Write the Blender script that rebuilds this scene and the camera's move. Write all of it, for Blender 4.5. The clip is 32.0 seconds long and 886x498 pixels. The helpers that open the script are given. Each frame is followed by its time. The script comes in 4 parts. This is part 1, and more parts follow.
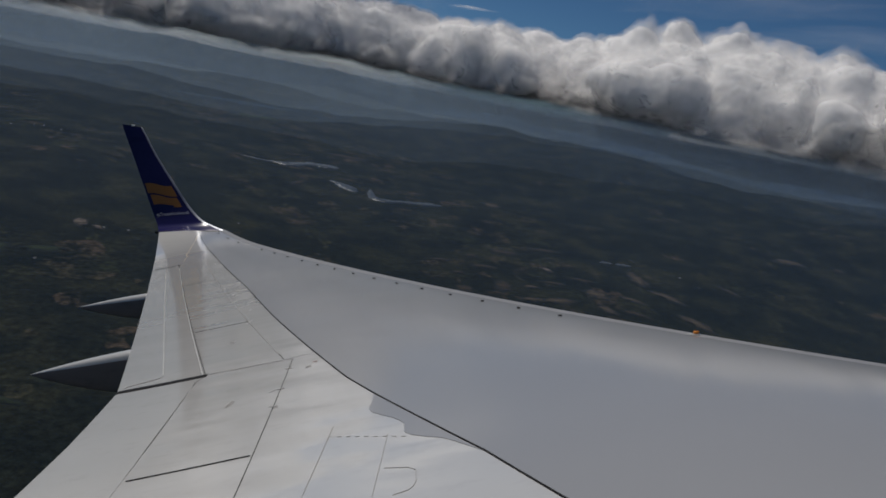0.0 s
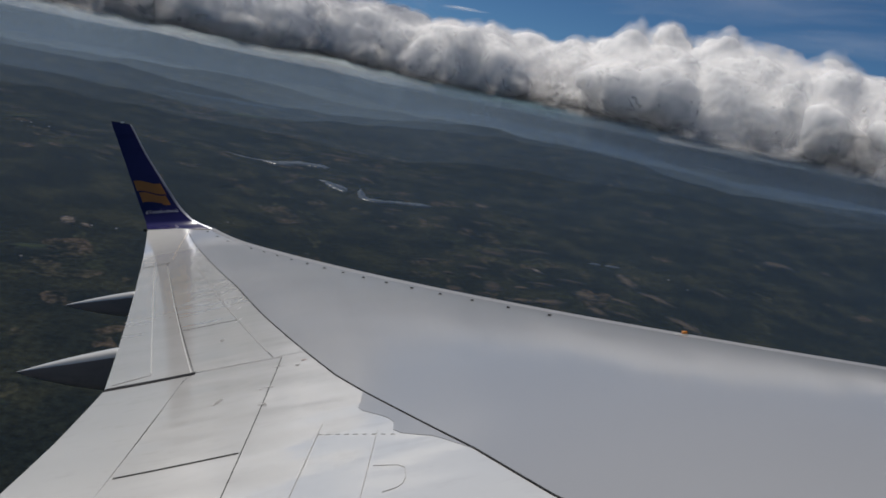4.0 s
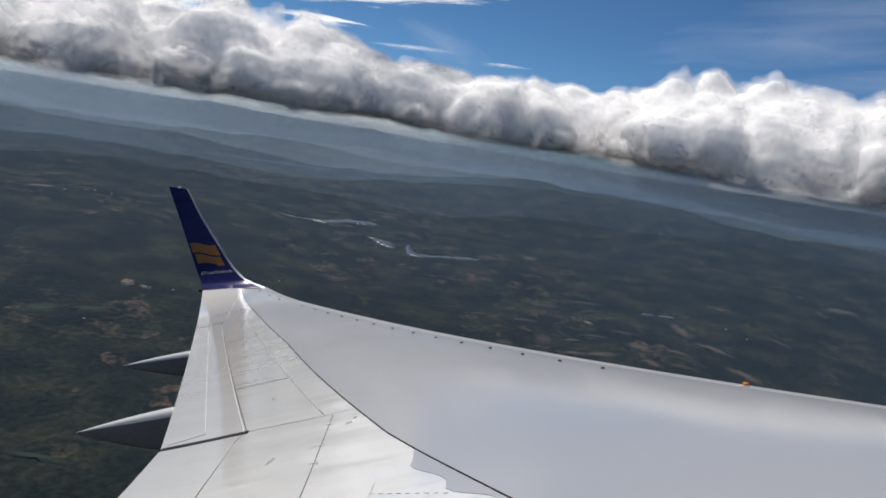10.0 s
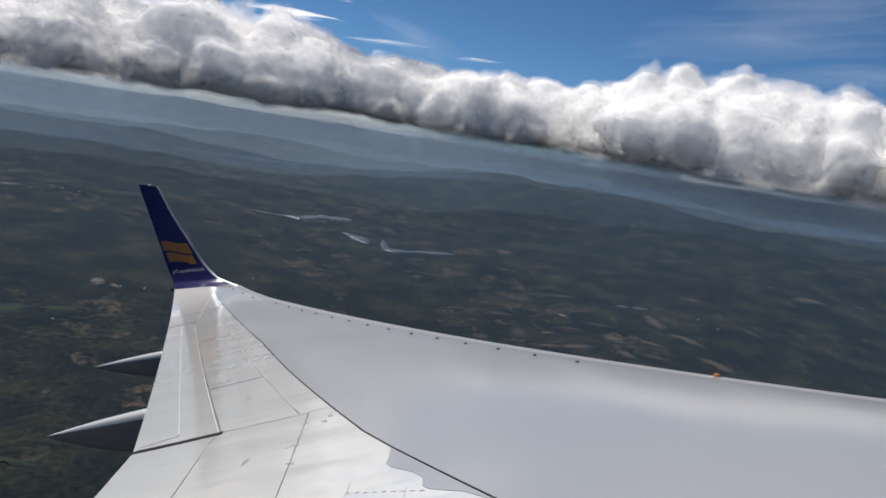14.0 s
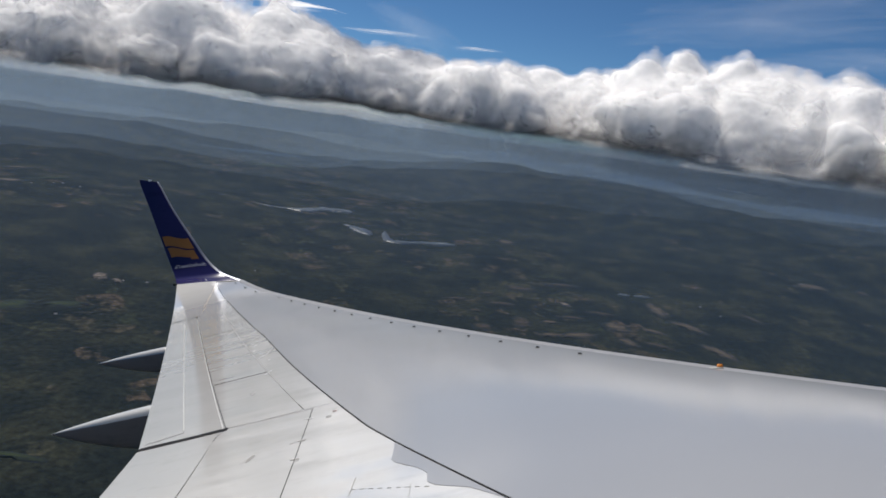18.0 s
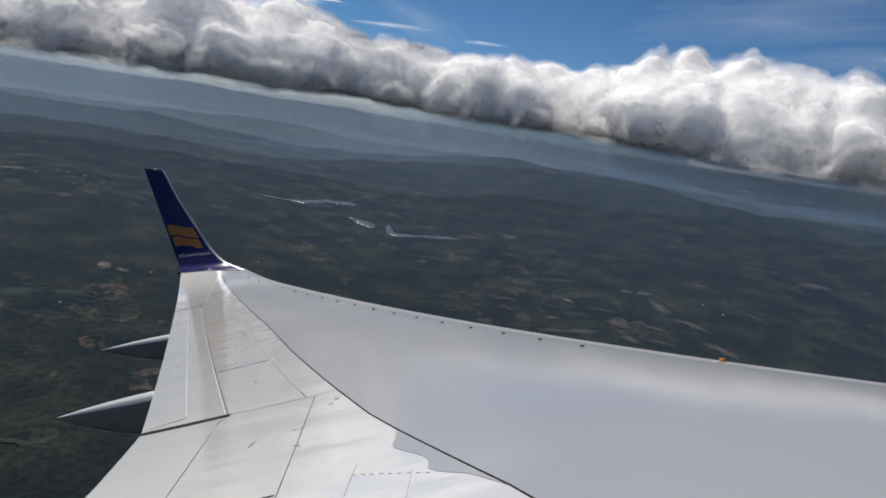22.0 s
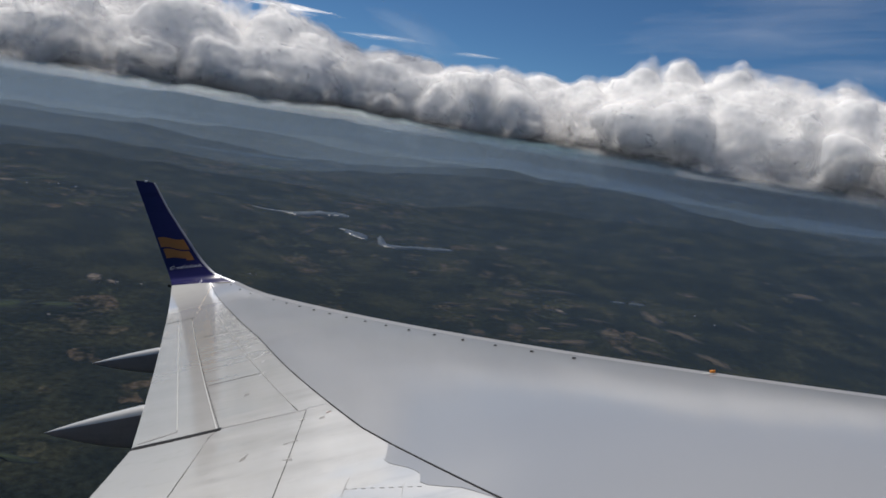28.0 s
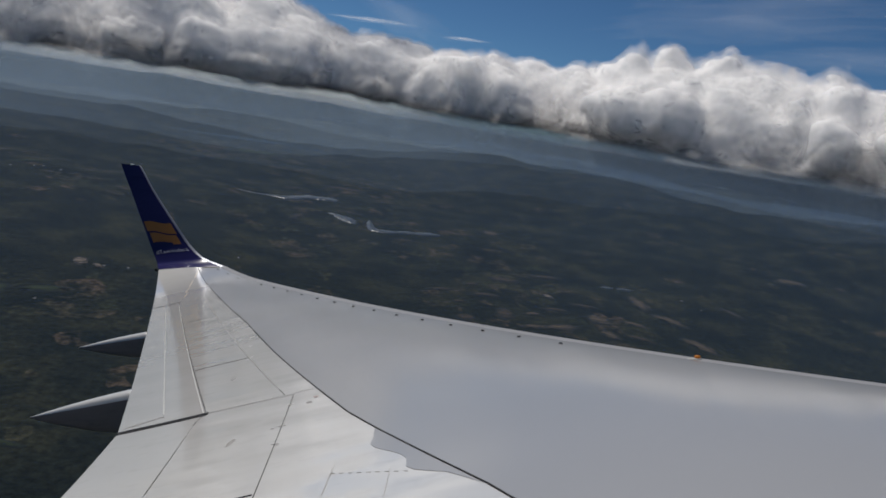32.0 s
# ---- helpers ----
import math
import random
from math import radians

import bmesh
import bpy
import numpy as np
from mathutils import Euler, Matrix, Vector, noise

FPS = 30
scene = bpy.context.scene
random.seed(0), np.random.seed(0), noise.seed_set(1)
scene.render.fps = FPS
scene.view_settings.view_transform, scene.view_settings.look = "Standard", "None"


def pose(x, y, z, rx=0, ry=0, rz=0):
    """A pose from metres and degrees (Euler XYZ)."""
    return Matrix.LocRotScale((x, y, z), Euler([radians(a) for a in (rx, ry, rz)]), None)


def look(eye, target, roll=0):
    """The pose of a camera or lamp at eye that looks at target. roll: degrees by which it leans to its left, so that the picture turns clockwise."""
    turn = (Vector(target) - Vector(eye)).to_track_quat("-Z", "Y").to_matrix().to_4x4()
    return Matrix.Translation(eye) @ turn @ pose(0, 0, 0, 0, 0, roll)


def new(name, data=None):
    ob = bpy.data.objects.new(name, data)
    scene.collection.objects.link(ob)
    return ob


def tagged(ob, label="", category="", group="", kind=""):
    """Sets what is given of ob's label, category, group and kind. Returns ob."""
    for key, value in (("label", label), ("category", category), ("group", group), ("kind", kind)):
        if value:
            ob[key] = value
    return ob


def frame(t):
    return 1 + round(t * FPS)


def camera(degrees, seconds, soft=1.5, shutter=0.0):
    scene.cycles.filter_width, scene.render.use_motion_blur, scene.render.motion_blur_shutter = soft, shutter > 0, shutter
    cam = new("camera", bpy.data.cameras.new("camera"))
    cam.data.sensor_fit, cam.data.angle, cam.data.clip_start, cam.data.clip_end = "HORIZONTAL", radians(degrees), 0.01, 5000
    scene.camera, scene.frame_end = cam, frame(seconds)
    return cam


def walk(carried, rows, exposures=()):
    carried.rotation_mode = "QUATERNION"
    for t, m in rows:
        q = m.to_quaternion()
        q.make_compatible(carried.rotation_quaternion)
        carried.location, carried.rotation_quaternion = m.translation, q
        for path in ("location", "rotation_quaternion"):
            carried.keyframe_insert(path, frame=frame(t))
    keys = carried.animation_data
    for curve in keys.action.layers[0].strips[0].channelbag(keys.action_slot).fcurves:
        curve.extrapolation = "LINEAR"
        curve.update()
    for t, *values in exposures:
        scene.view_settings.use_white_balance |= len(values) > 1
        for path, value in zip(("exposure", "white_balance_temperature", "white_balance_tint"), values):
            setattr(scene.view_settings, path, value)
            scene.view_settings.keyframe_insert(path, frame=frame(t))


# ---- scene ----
# Airliner wing seen from a cabin window, over wooded hills and under a bank of cumulus.
cam = camera(65.04, 32.0, soft=1.7)
walk(cam, [
    (0.0, pose(-0.002, -0.022, 299.974, 77.13, -10.96, -8.02)),
    (0.5, pose(0.013, -0.030, 299.975, 76.97, -9.68, -7.91)),
    (1.0, pose(0.043, -0.043, 299.967, 77.49, -9.05, -7.86)),
    (1.5, pose(0.022, -0.028, 299.976, 78.57, -8.79, -8.45)),
    (2.0, pose(0.009, -0.020, 299.994, 78.47, -9.40, -8.72)),
    (2.5, pose(-0.009, -0.031, 299.977, 78.13, -9.88, -8.83)),
    (3.0, pose(-0.002, -0.040, 299.971, 77.66, -11.04, -8.67)),
    (3.5, pose(-0.004, -0.029, 299.960, 77.43, -11.50, -8.78)),
    (5.5, pose(0.001, -0.024, 299.965, 77.13, -11.30, -8.30)),
    (6.0, pose(-0.008, -0.003, 300.000, 80.41, -9.65, -6.72)),
    (6.5, pose(-0.004, -0.017, 299.979, 82.36, -8.02, -5.67)),
    (7.0, pose(-0.003, -0.028, 299.978, 82.77, -7.35, -5.19)),
    (7.5, pose(-0.007, -0.023, 300.001, 82.75, -6.92, -4.97)),
    (8.0, pose(-0.012, -0.011, 300.002, 82.37, -6.64, -5.02)),
    (8.5, pose(-0.010, -0.012, 299.979, 81.97, -7.77, -4.79)),
    (9.0, pose(-0.012, -0.020, 299.982, 81.43, -8.89, -4.91)),
    (9.5, pose(-0.008, -0.021, 299.970, 81.10, -9.20, -5.20)),
    (10.0, pose(-0.003, -0.030, 299.960, 81.10, -9.36, -5.08)),
    (10.5, pose(-0.003, -0.013, 299.973, 80.77, -9.12, -5.08)),
    (11.0, pose(0.000, -0.014, 299.973, 80.62, -8.55, -5.25)),
    (11.5, pose(0.008, -0.026, 299.975, 80.48, -8.34, -5.60)),
    (12.0, pose(0.006, -0.017, 299.974, 80.51, -8.54, -5.73)),
    (12.5, pose(-0.002, -0.024, 299.973, 80.60, -8.72, -6.03)),
    (13.0, pose(0.008, -0.014, 299.975, 80.62, -9.08, -6.42)),
    (13.5, pose(0.008, -0.022, 299.996, 80.62, -9.04, -6.97)),
    (14.0, pose(0.003, -0.027, 299.979, 81.01, -9.03, -7.24)),
    (14.5, pose(-0.001, -0.027, 299.979, 80.93, -9.02, -7.26)),
    (16.5, pose(0.004, -0.038, 299.977, 79.94, -9.73, -6.62)),
    (17.0, pose(-0.006, -0.018, 299.979, 79.88, -9.59, -6.93)),
    (17.5, pose(0.001, -0.015, 300.006, 80.02, -8.06, -7.27)),
    (18.0, pose(-0.002, -0.014, 300.010, 80.22, -8.29, -7.24)),
    (18.5, pose(-0.012, -0.009, 300.007, 80.26, -8.27, -7.04)),
    (19.0, pose(-0.016, -0.011, 300.009, 80.09, -8.10, -6.83)),
    (19.5, pose(-0.017, -0.018, 300.016, 79.76, -7.92, -6.70)),
    (20.0, pose(-0.010, -0.014, 300.002, 79.58, -7.89, -6.68)),
    (20.5, pose(-0.006, -0.001, 299.992, 79.36, -7.80, -6.70)),
    (21.0, pose(-0.011, -0.016, 299.982, 79.53, -8.16, -6.78)),
    (21.5, pose(-0.007, -0.021, 299.986, 79.60, -8.57, -6.85)),
    (22.0, pose(-0.002, -0.028, 299.973, 79.68, -9.07, -6.80)),
    (22.5, pose(0.000, -0.023, 299.978, 79.86, -9.24, -6.73)),
    (23.0, pose(0.000, -0.028, 299.987, 80.27, -8.90, -6.67)),
    (23.5, pose(-0.009, -0.029, 299.986, 80.61, -9.05, -6.63)),
    (24.0, pose(-0.005, -0.029, 299.986, 80.52, -9.00, -6.67)),
    (24.5, pose(0.003, -0.025, 299.979, 80.24, -8.98, -6.67)),
    (25.0, pose(-0.001, -0.028, 299.975, 80.06, -9.38, -6.68)),
    (25.5, pose(0.004, -0.044, 299.989, 79.81, -9.70, -6.71)),
    (27.5, pose(-0.000, -0.032, 299.991, 80.28, -8.98, -7.35)),
    (28.0, pose(-0.004, -0.044, 299.992, 80.70, -9.09, -7.47)),
    (28.5, pose(0.001, -0.038, 299.987, 80.95, -9.02, -7.63)),
    (29.0, pose(-0.004, -0.048, 299.991, 80.93, -9.02, -7.91)),
    (29.5, pose(0.006, -0.036, 299.970, 80.68, -9.43, -7.97)),
    (30.0, pose(0.006, -0.054, 299.977, 80.24, -11.11, -7.98)),
    (30.5, pose(0.008, -0.061, 299.995, 79.84, -10.47, -8.22)),
    (31.0, pose(-0.000, -0.045, 299.987, 79.87, -9.98, -8.37)),
    (31.5, pose(-0.000, -0.036, 299.991, 79.79, -10.37, -8.24)),
    (32.0, pose(0.008, -0.042, 299.999, 79.59, -9.45, -8.34)),
], exposures=[(0.0, -0.85), (2.0, -0.7), (3.5, -0.5), (6.0, -0.18), (9.0, 0.1), (13.0, 0.14), (19.0, 0.05), (25.0, 0.0), (28.0, -0.15), (30.0, -0.28), (32.0, -0.42)])

# ---- world, sun ----
scene.cycles.transparent_max_bounces = 32
EYE_Z = 300.0
SUN_ELEV, SUN_ROT = 59.0, -33.0          # sun ahead of the wing tip, a little aft
sun_way = Vector((math.sin(radians(SUN_ROT)) * math.cos(radians(SUN_ELEV)),
                  math.cos(radians(SUN_ROT)) * math.cos(radians(SUN_ELEV)),
                  math.sin(radians(SUN_ELEV))))
world = bpy.data.worlds.new("sky")
scene.world = world
world.use_nodes = True
wt = world.node_tree
sky = wt.nodes.new("ShaderNodeTexSky")
sky.sky_type, sky.sun_disc = "NISHITA", False
sky.sun_elevation, sky.sun_rotation = radians(SUN_ELEV), radians(SUN_ROT)
sky.altitude, sky.air_density, sky.dust_density, sky.ozone_density = 3000, 0.9, 0.0, 8.0
clear_air = wt.nodes.new("ShaderNodeMix")
clear_air.data_type, clear_air.blend_type = "RGBA", "MULTIPLY"
clear_air.inputs[0].default_value, clear_air.inputs[7].default_value = 1.0, (0.80, 1.0, 1.02, 1)
wt.links.new(sky.outputs[0], clear_air.inputs[6])
wt.links.new(clear_air.outputs[2], wt.nodes["Background"].inputs[0])
wt.nodes["Background"].inputs[1].default_value = 0.066
sun = new("sun", bpy.data.lights.new("sun", "SUN"))
sun.data.energy, sun.data.angle, sun.data.color = 5.0, radians(0.53), (1.0, 0.95, 0.88)
sun.matrix_world = look((0, 0, 900), Vector((0, 0, 900)) - sun_way)


# ---- materials ----
def node(nt, kind, **values):
    n = nt.nodes.new(kind)
    for key, value in values.items():
        n.inputs[key.replace("_", " ")].default_value = value
    return n


def material(name):
    mat = bpy.data.materials.new(name)
    mat.use_nodes = True
    nt = mat.node_tree
    return mat, nt, nt.nodes["Principled BSDF"]


def coords(nt, scale=(1, 1, 1)):
    co = nt.nodes.new("ShaderNodeTexCoord")
    mp = nt.nodes.new("ShaderNodeMapping")
    mp.inputs["Scale"].default_value = scale
    nt.links.new(co.outputs["Object"], mp.inputs["Vector"])
    return mp.outputs["Vector"]


def ramp(nt, source, stops, ease=False):
    r = nt.nodes.new("ShaderNodeValToRGB")
    if ease:
        r.color_ramp.interpolation = "EASE"
    while len(r.color_ramp.elements) < len(stops):
        r.color_ramp.elements.new(0.5)
    for el, (at, col) in zip(r.color_ramp.elements, stops):
        el.position = at
        el.color = (*col, 1) if len(col) == 3 else col
    nt.links.new(source, r.inputs[0])
    return r.outputs[0]


def grey(v):
    return (v, v, v)


def noise_tex(nt, vec, scale, detail=4.0, rough=0.55, distort=0.0):
    n = node(nt, "ShaderNodeTexNoise", Scale=scale, Detail=detail, Roughness=rough, Distortion=distort)
    nt.links.new(vec, n.inputs["Vector"])
    return n.outputs[0]


def blend(nt, kind, fac, a, b):
    m = nt.nodes.new("ShaderNodeMix")
    m.data_type, m.blend_type = "RGBA", kind
    for sock, val in ((m.inputs[0], fac), (m.inputs[6], a), (m.inputs[7], b)):
        if isinstance(val, (int, float)):
            sock.default_value = val
        elif isinstance(val, tuple):
            sock.default_value = (*val, 1)
        else:
            nt.links.new(val, sock)
    return m.outputs[2]


def bump(nt, bsdf, height, strength, distance):
    b = node(nt, "ShaderNodeBump", Strength=strength, Distance=distance)
    nt.links.new(height, b.inputs["Height"])
    nt.links.new(b.outputs[0], bsdf.inputs["Normal"])
    nt.links.new(b.outputs[0], bsdf.inputs["Coat Normal"])


def paint(name, light, dark, rough, streak=0.5, wave=0.0, metal=0.0, coat=0.0, blur=0.08, spec=0.5, grain=5.0, dents=0.5):
    """Aircraft paint with air-swept streaks and a slightly uneven sheet under it."""
    mat, nt, b = material(name)
    long = coords(nt, (0.7, 5.0, 5.0) if grain else (0.15, 0.3, 0.3))
    fine = coords(nt)
    s = noise_tex(nt, long, 1.6, grain, 0.6)
    g = noise_tex(nt, fine, 9.0, 3.0) if grain else noise_tex(nt, fine, 0.8, 1.0)
    mixv = blend(nt, "MIX", 0.35, s, g)
    col = ramp(nt, mixv, [(0.30, dark), (0.30 + 0.4 * streak, light)], True)
    nt.links.new(col, b.inputs["Base Color"])
    rr = ramp(nt, s, [(0.2, grey(rough * 1.3)), (0.8, grey(rough * 0.75))], True)
    nt.links.new(rr, b.inputs["Roughness"])
    b.inputs["Metallic"].default_value = metal
    b.inputs["Specular IOR Level"].default_value = spec
    b.inputs["Coat Weight"].default_value = coat
    b.inputs["Coat IOR"].default_value = 1.7
    b.inputs["Coat Roughness"].default_value = blur
    if wave:
        w = noise_tex(nt, coords(nt, (0.4, 1.3, 1.0)), 1.5, dents, 0.4)
        bump(nt, b, w, wave, 0.02)
    return mat


WHITE = paint("white_paint", (0.52, 0.515, 0.50), (0.48, 0.475, 0.46), 0.13, wave=0.42, coat=1.0, dents=2.2)
WHITE_SMOOTH = paint("smooth_white_paint", (0.52, 0.515, 0.50), (0.48, 0.475, 0.46), 0.16, wave=0.22, coat=1.0, blur=0.11)
GREY = paint("grey_wing_coating", (0.278, 0.281, 0.290), (0.262, 0.265, 0.274), 0.42, coat=0.75, blur=0.125, spec=0.25, grain=0.0, streak=1.0)
SLAT = paint("pale_grey_slat_paint", (0.23, 0.23, 0.235), (0.21, 0.21, 0.215), 0.42, wave=0.03)
METAL = paint("dull_bare_aluminium", (0.30, 0.31, 0.35), (0.24, 0.25, 0.29), 0.5, metal=1.0)
BLUE = paint("dark_blue_paint", (0.019, 0.017, 0.078), (0.015, 0.013, 0.062), 0.12)
GOLD = paint("gold_paint", (0.40, 0.155, 0.028), (0.34, 0.13, 0.025), 0.4)
LETTER = paint("white_lettering", (0.42, 0.42, 0.45), (0.36, 0.36, 0.38), 0.5)
DARK = paint("dark_rubber_seal", (0.018, 0.018, 0.02), (0.012, 0.012, 0.013), 0.8, spec=0.08)
INNER = paint("dark_primer", (0.06, 0.06, 0.065), (0.04, 0.04, 0.045), 0.8, spec=0.1)
STENCIL = paint("faded_grey_stencil", (0.33, 0.32, 0.31), (0.25, 0.24, 0.23), 0.5)
RED = paint("faded_red_stencil", (0.44, 0.33, 0.31), (0.38, 0.29, 0.27), 0.5)
BELLY = paint("grey_underside_paint", (0.27, 0.21, 0.18), (0.225, 0.175, 0.15), 0.8, spec=0.15)
SEAL = paint("pale_seal", (0.47, 0.47, 0.455), (0.43, 0.43, 0.415), 0.42)
STAIN = paint("brown_oil_stain", (0.43, 0.36, 0.29), (0.46, 0.42, 0.37), 0.42)
LENS = paint("clear_lamp_glass", (0.80, 0.80, 0.80), (0.72, 0.72, 0.72), 0.08, coat=1.0, blur=0.02)
AMBER, _nt, _b = material("amber_plastic")
_b.inputs["Base Color"].default_value = (0.55, 0.19, 0.02, 1)
_b.inputs["Roughness"].default_value = 0.3


def ground_material():
    """Dark woods broken by a loose mosaic of clearings, meadows and dry fields."""
    mat, nt, b = material("wooded_hills_and_fields")
    flat = coords(nt, (1, 1, 0))
    wander = nt.nodes.new("ShaderNodeTexNoise")
    wander.inputs["Scale"].default_value, wander.inputs["Detail"].default_value = 0.03, 4.0
    nt.links.new(flat, wander.inputs["Vector"])
    moved = nt.nodes.new("ShaderNodeVectorMath")
    moved.operation = "MULTIPLY_ADD"
    nt.links.new(wander.outputs["Color"], moved.inputs[0])
    moved.inputs[1].default_value = (60, 60, 0)
    nt.links.new(flat, moved.inputs[2])
    plots = node(nt, "ShaderNodeTexVoronoi", Scale=0.030, Randomness=1.0)
    nt.links.new(moved.outputs[0], plots.inputs["Vector"])
    pick = nt.nodes.new("ShaderNodeSeparateColor")
    nt.links.new(plots.outputs["Color"], pick.inputs[0])
    crop = ramp(nt, pick.outputs[1], [(0.0, (0.018, 0.023, 0.013)), (0.3, (0.036, 0.035, 0.021)), (0.55, (0.048, 0.038, 0.027)), (0.8, (0.064, 0.048, 0.035)), (1.0, (0.026, 0.032, 0.017))])
    grain = ramp(nt, noise_tex(nt, flat, 0.14, 6.0, 0.72), [(0.32, grey(0.35)), (0.5, grey(0.95)), (0.72, grey(1.9))])
    forest = ramp(nt, noise_tex(nt, flat, 0.012, 5.0, 0.62), [(0.34, (0.0055, 0.0088, 0.0090)), (0.5, (0.0102, 0.0134, 0.0110)), (0.68, (0.0245, 0.0260, 0.0155))])
    open_land = ramp(nt, noise_tex(nt, flat, 0.0042, 4.0, 0.6), [(0.50, grey(0.0)), (0.74, grey(0.36))])
    for x, y, reach in ((404, 915, 300), (-320, 830, 170), (104, 1360, 420), (-560, 1400, 330), (300, 1050, 260), (-200, 2000, 320), (40, 1700, 300)):
        away = nt.nodes.new("ShaderNodeVectorMath")
        away.operation = "DISTANCE"
        nt.links.new(flat, away.inputs[0])
        away.inputs[1].default_value = (x, y, 0)
        near = node(nt, "ShaderNodeMapRange", From_Min=reach * 0.2, From_Max=reach, To_Min=0.38, To_Max=0.0)
        nt.links.new(away.outputs["Value"], near.inputs["Value"])
        open_land = blend(nt, "LIGHTEN", 1.0, open_land, near.outputs[0])
    torn = ramp(nt, noise_tex(nt, flat, 0.035, 6.0, 0.7), [(0.44, grey(0)), (0.62, grey(1))])
    cleared = nt.nodes.new("ShaderNodeMath")
    cleared.operation = "LESS_THAN"
    nt.links.new(pick.outputs[0], cleared.inputs[0])
    nt.links.new(open_land, cleared.inputs[1])
    mask = blend(nt, "MULTIPLY", 1.0, blend(nt, "MULTIPLY", 1.0, cleared.outputs[0], torn), (0.85, 0.85, 0.85))
    col = blend(nt, "MULTIPLY", 1.0, blend(nt, "MIX", mask, forest, crop), grain)
    nt.links.new(col, b.inputs["Base Color"])
    b.inputs["Roughness"].default_value = 0.95
    b.inputs["Specular IOR Level"].default_value = 0.05
    bump(nt, b, noise_tex(nt, flat, 0.12, 5.0, 0.65), 0.5, 6.0)
    return mat


GROUND = ground_material()


def patch_material(name, a, c, scale, wooded=True):
    mat, nt, b = material(name)
    v = coords(nt)
    crop = ramp(nt, noise_tex(nt, v, scale, 4.0, 0.6), [(0.35, a), (0.65, c)])
    if wooded:
        inner = nt.nodes.new("ShaderNodeTexGradient")
        inner.gradient_type = "SPHERICAL"
        nt.links.new(coords(nt, (0.8, 0.8, 0)), inner.inputs[0])
        torn = blend(nt, "MIX", 0.7, inner.outputs["Fac"], noise_tex(nt, v, scale * 0.6, 5.0, 0.65))
        crop = blend(nt, "MIX", ramp(nt, torn, [(0.44, grey(0)), (0.62, grey(0.75))]), (0.013, 0.017, 0.018), crop)
    nt.links.new(crop, b.inputs["Base Color"])
    b.inputs["Roughness"].default_value = 0.95
    b.inputs["Specular IOR Level"].default_value = 0.05
    bump(nt, b, noise_tex(nt, v, scale * 4, 3.0), 0.3, 1.0)
    return mat


FIELD = patch_material("green_meadow", (0.022, 0.034, 0.016), (0.042, 0.054, 0.024), 2.5)
DRY = patch_material("dry_brown_field", (0.034, 0.028, 0.021), (0.070, 0.053, 0.038), 2.5)
TAN = patch_material("pale_stubble_field", (0.060, 0.050, 0.036), (0.115, 0.088, 0.062), 2.5)
BARE = patch_material("bare_earth", (0.10, 0.082, 0.068), (0.22, 0.18, 0.15), 2.5)


BUILT = patch_material("pale_roofs_and_yards", (0.18, 0.17, 0.16), (0.36, 0.34, 0.33), 0.12, False)
WATER, _nt, _b = material("lake_water")
_b.inputs["Base Color"].default_value = (0.035, 0.042, 0.048, 1)
_b.inputs["Roughness"].default_value = 0.32
_b.inputs["IOR"].default_value = 1.33
bump(_nt, _b, noise_tex(_nt, coords(_nt), 0.4, 3.0), 0.02, 0.05)


def cloud_material(name, low, high, scale):
    """Cloud droplets: light soaks deep into the dense part; low and high bound how thin a veil gets."""
    mat, nt, b = material(name)
    if high >= 1:
        b.inputs["Base Color"].default_value = (0.997, 0.994, 0.992, 1)
        b.inputs["Roughness"].default_value = 1.0
        b.inputs["Specular IOR Level"].default_value = 0.0
        b.inputs["Subsurface Weight"].default_value = 1.0
        b.inputs["Subsurface Radius"].default_value = (1, 1, 1)
        b.inputs["Subsurface Scale"].default_value = 560.0
        glow = node(nt, "ShaderNodeBsdfTranslucent", Color=(0.88, 0.87, 0.865, 1))
        both = nt.nodes.new("ShaderNodeMixShader")
        both.inputs[0].default_value = 0.06
        nt.links.new(b.outputs[0], both.inputs[1])
        nt.links.new(glow.outputs[0], both.inputs[2])
        nt.links.new(both.outputs[0], nt.nodes["Material Output"].inputs[0])
        return mat
    nt.nodes.remove(b)
    out = nt.nodes["Material Output"]
    d = node(nt, "ShaderNodeBsdfDiffuse", Color=(0.84, 0.83, 0.83, 1))
    tr = node(nt, "ShaderNodeBsdfTranslucent", Color=(0.84, 0.83, 0.83, 1))
    m = nt.nodes.new("ShaderNodeMixShader")
    m.inputs[0].default_value = 0.75
    nt.links.new(d.outputs[0], m.inputs[1])
    nt.links.new(tr.outputs[0], m.inputs[2])
    clear = nt.nodes.new("ShaderNodeBsdfTransparent")
    mm = nt.nodes.new("ShaderNodeMixShader")
    f = ramp(nt, noise_tex(nt, coords(nt), scale, 2.5, 0.55, 0.4), [(0.36, grey(low)), (0.66, grey(high))])
    nt.links.new(f, mm.inputs[0])
    nt.links.new(clear.outputs[0], mm.inputs[1])
    nt.links.new(m.outputs[0], mm.inputs[2])
    nt.links.new(mm.outputs[0], out.inputs[0])
    return mat


CLOUD = cloud_material("dense_cloud", 1, 1, 1)
CLOUD_SOFT = [cloud_material("thinning_cloud", low, high, grain) for low, high, grain in ((0.14, 0.30, 0.014), (0.08, 0.24, 0.013), (0.03, 0.19, 0.012), (0.0, 0.14, 0.010))]


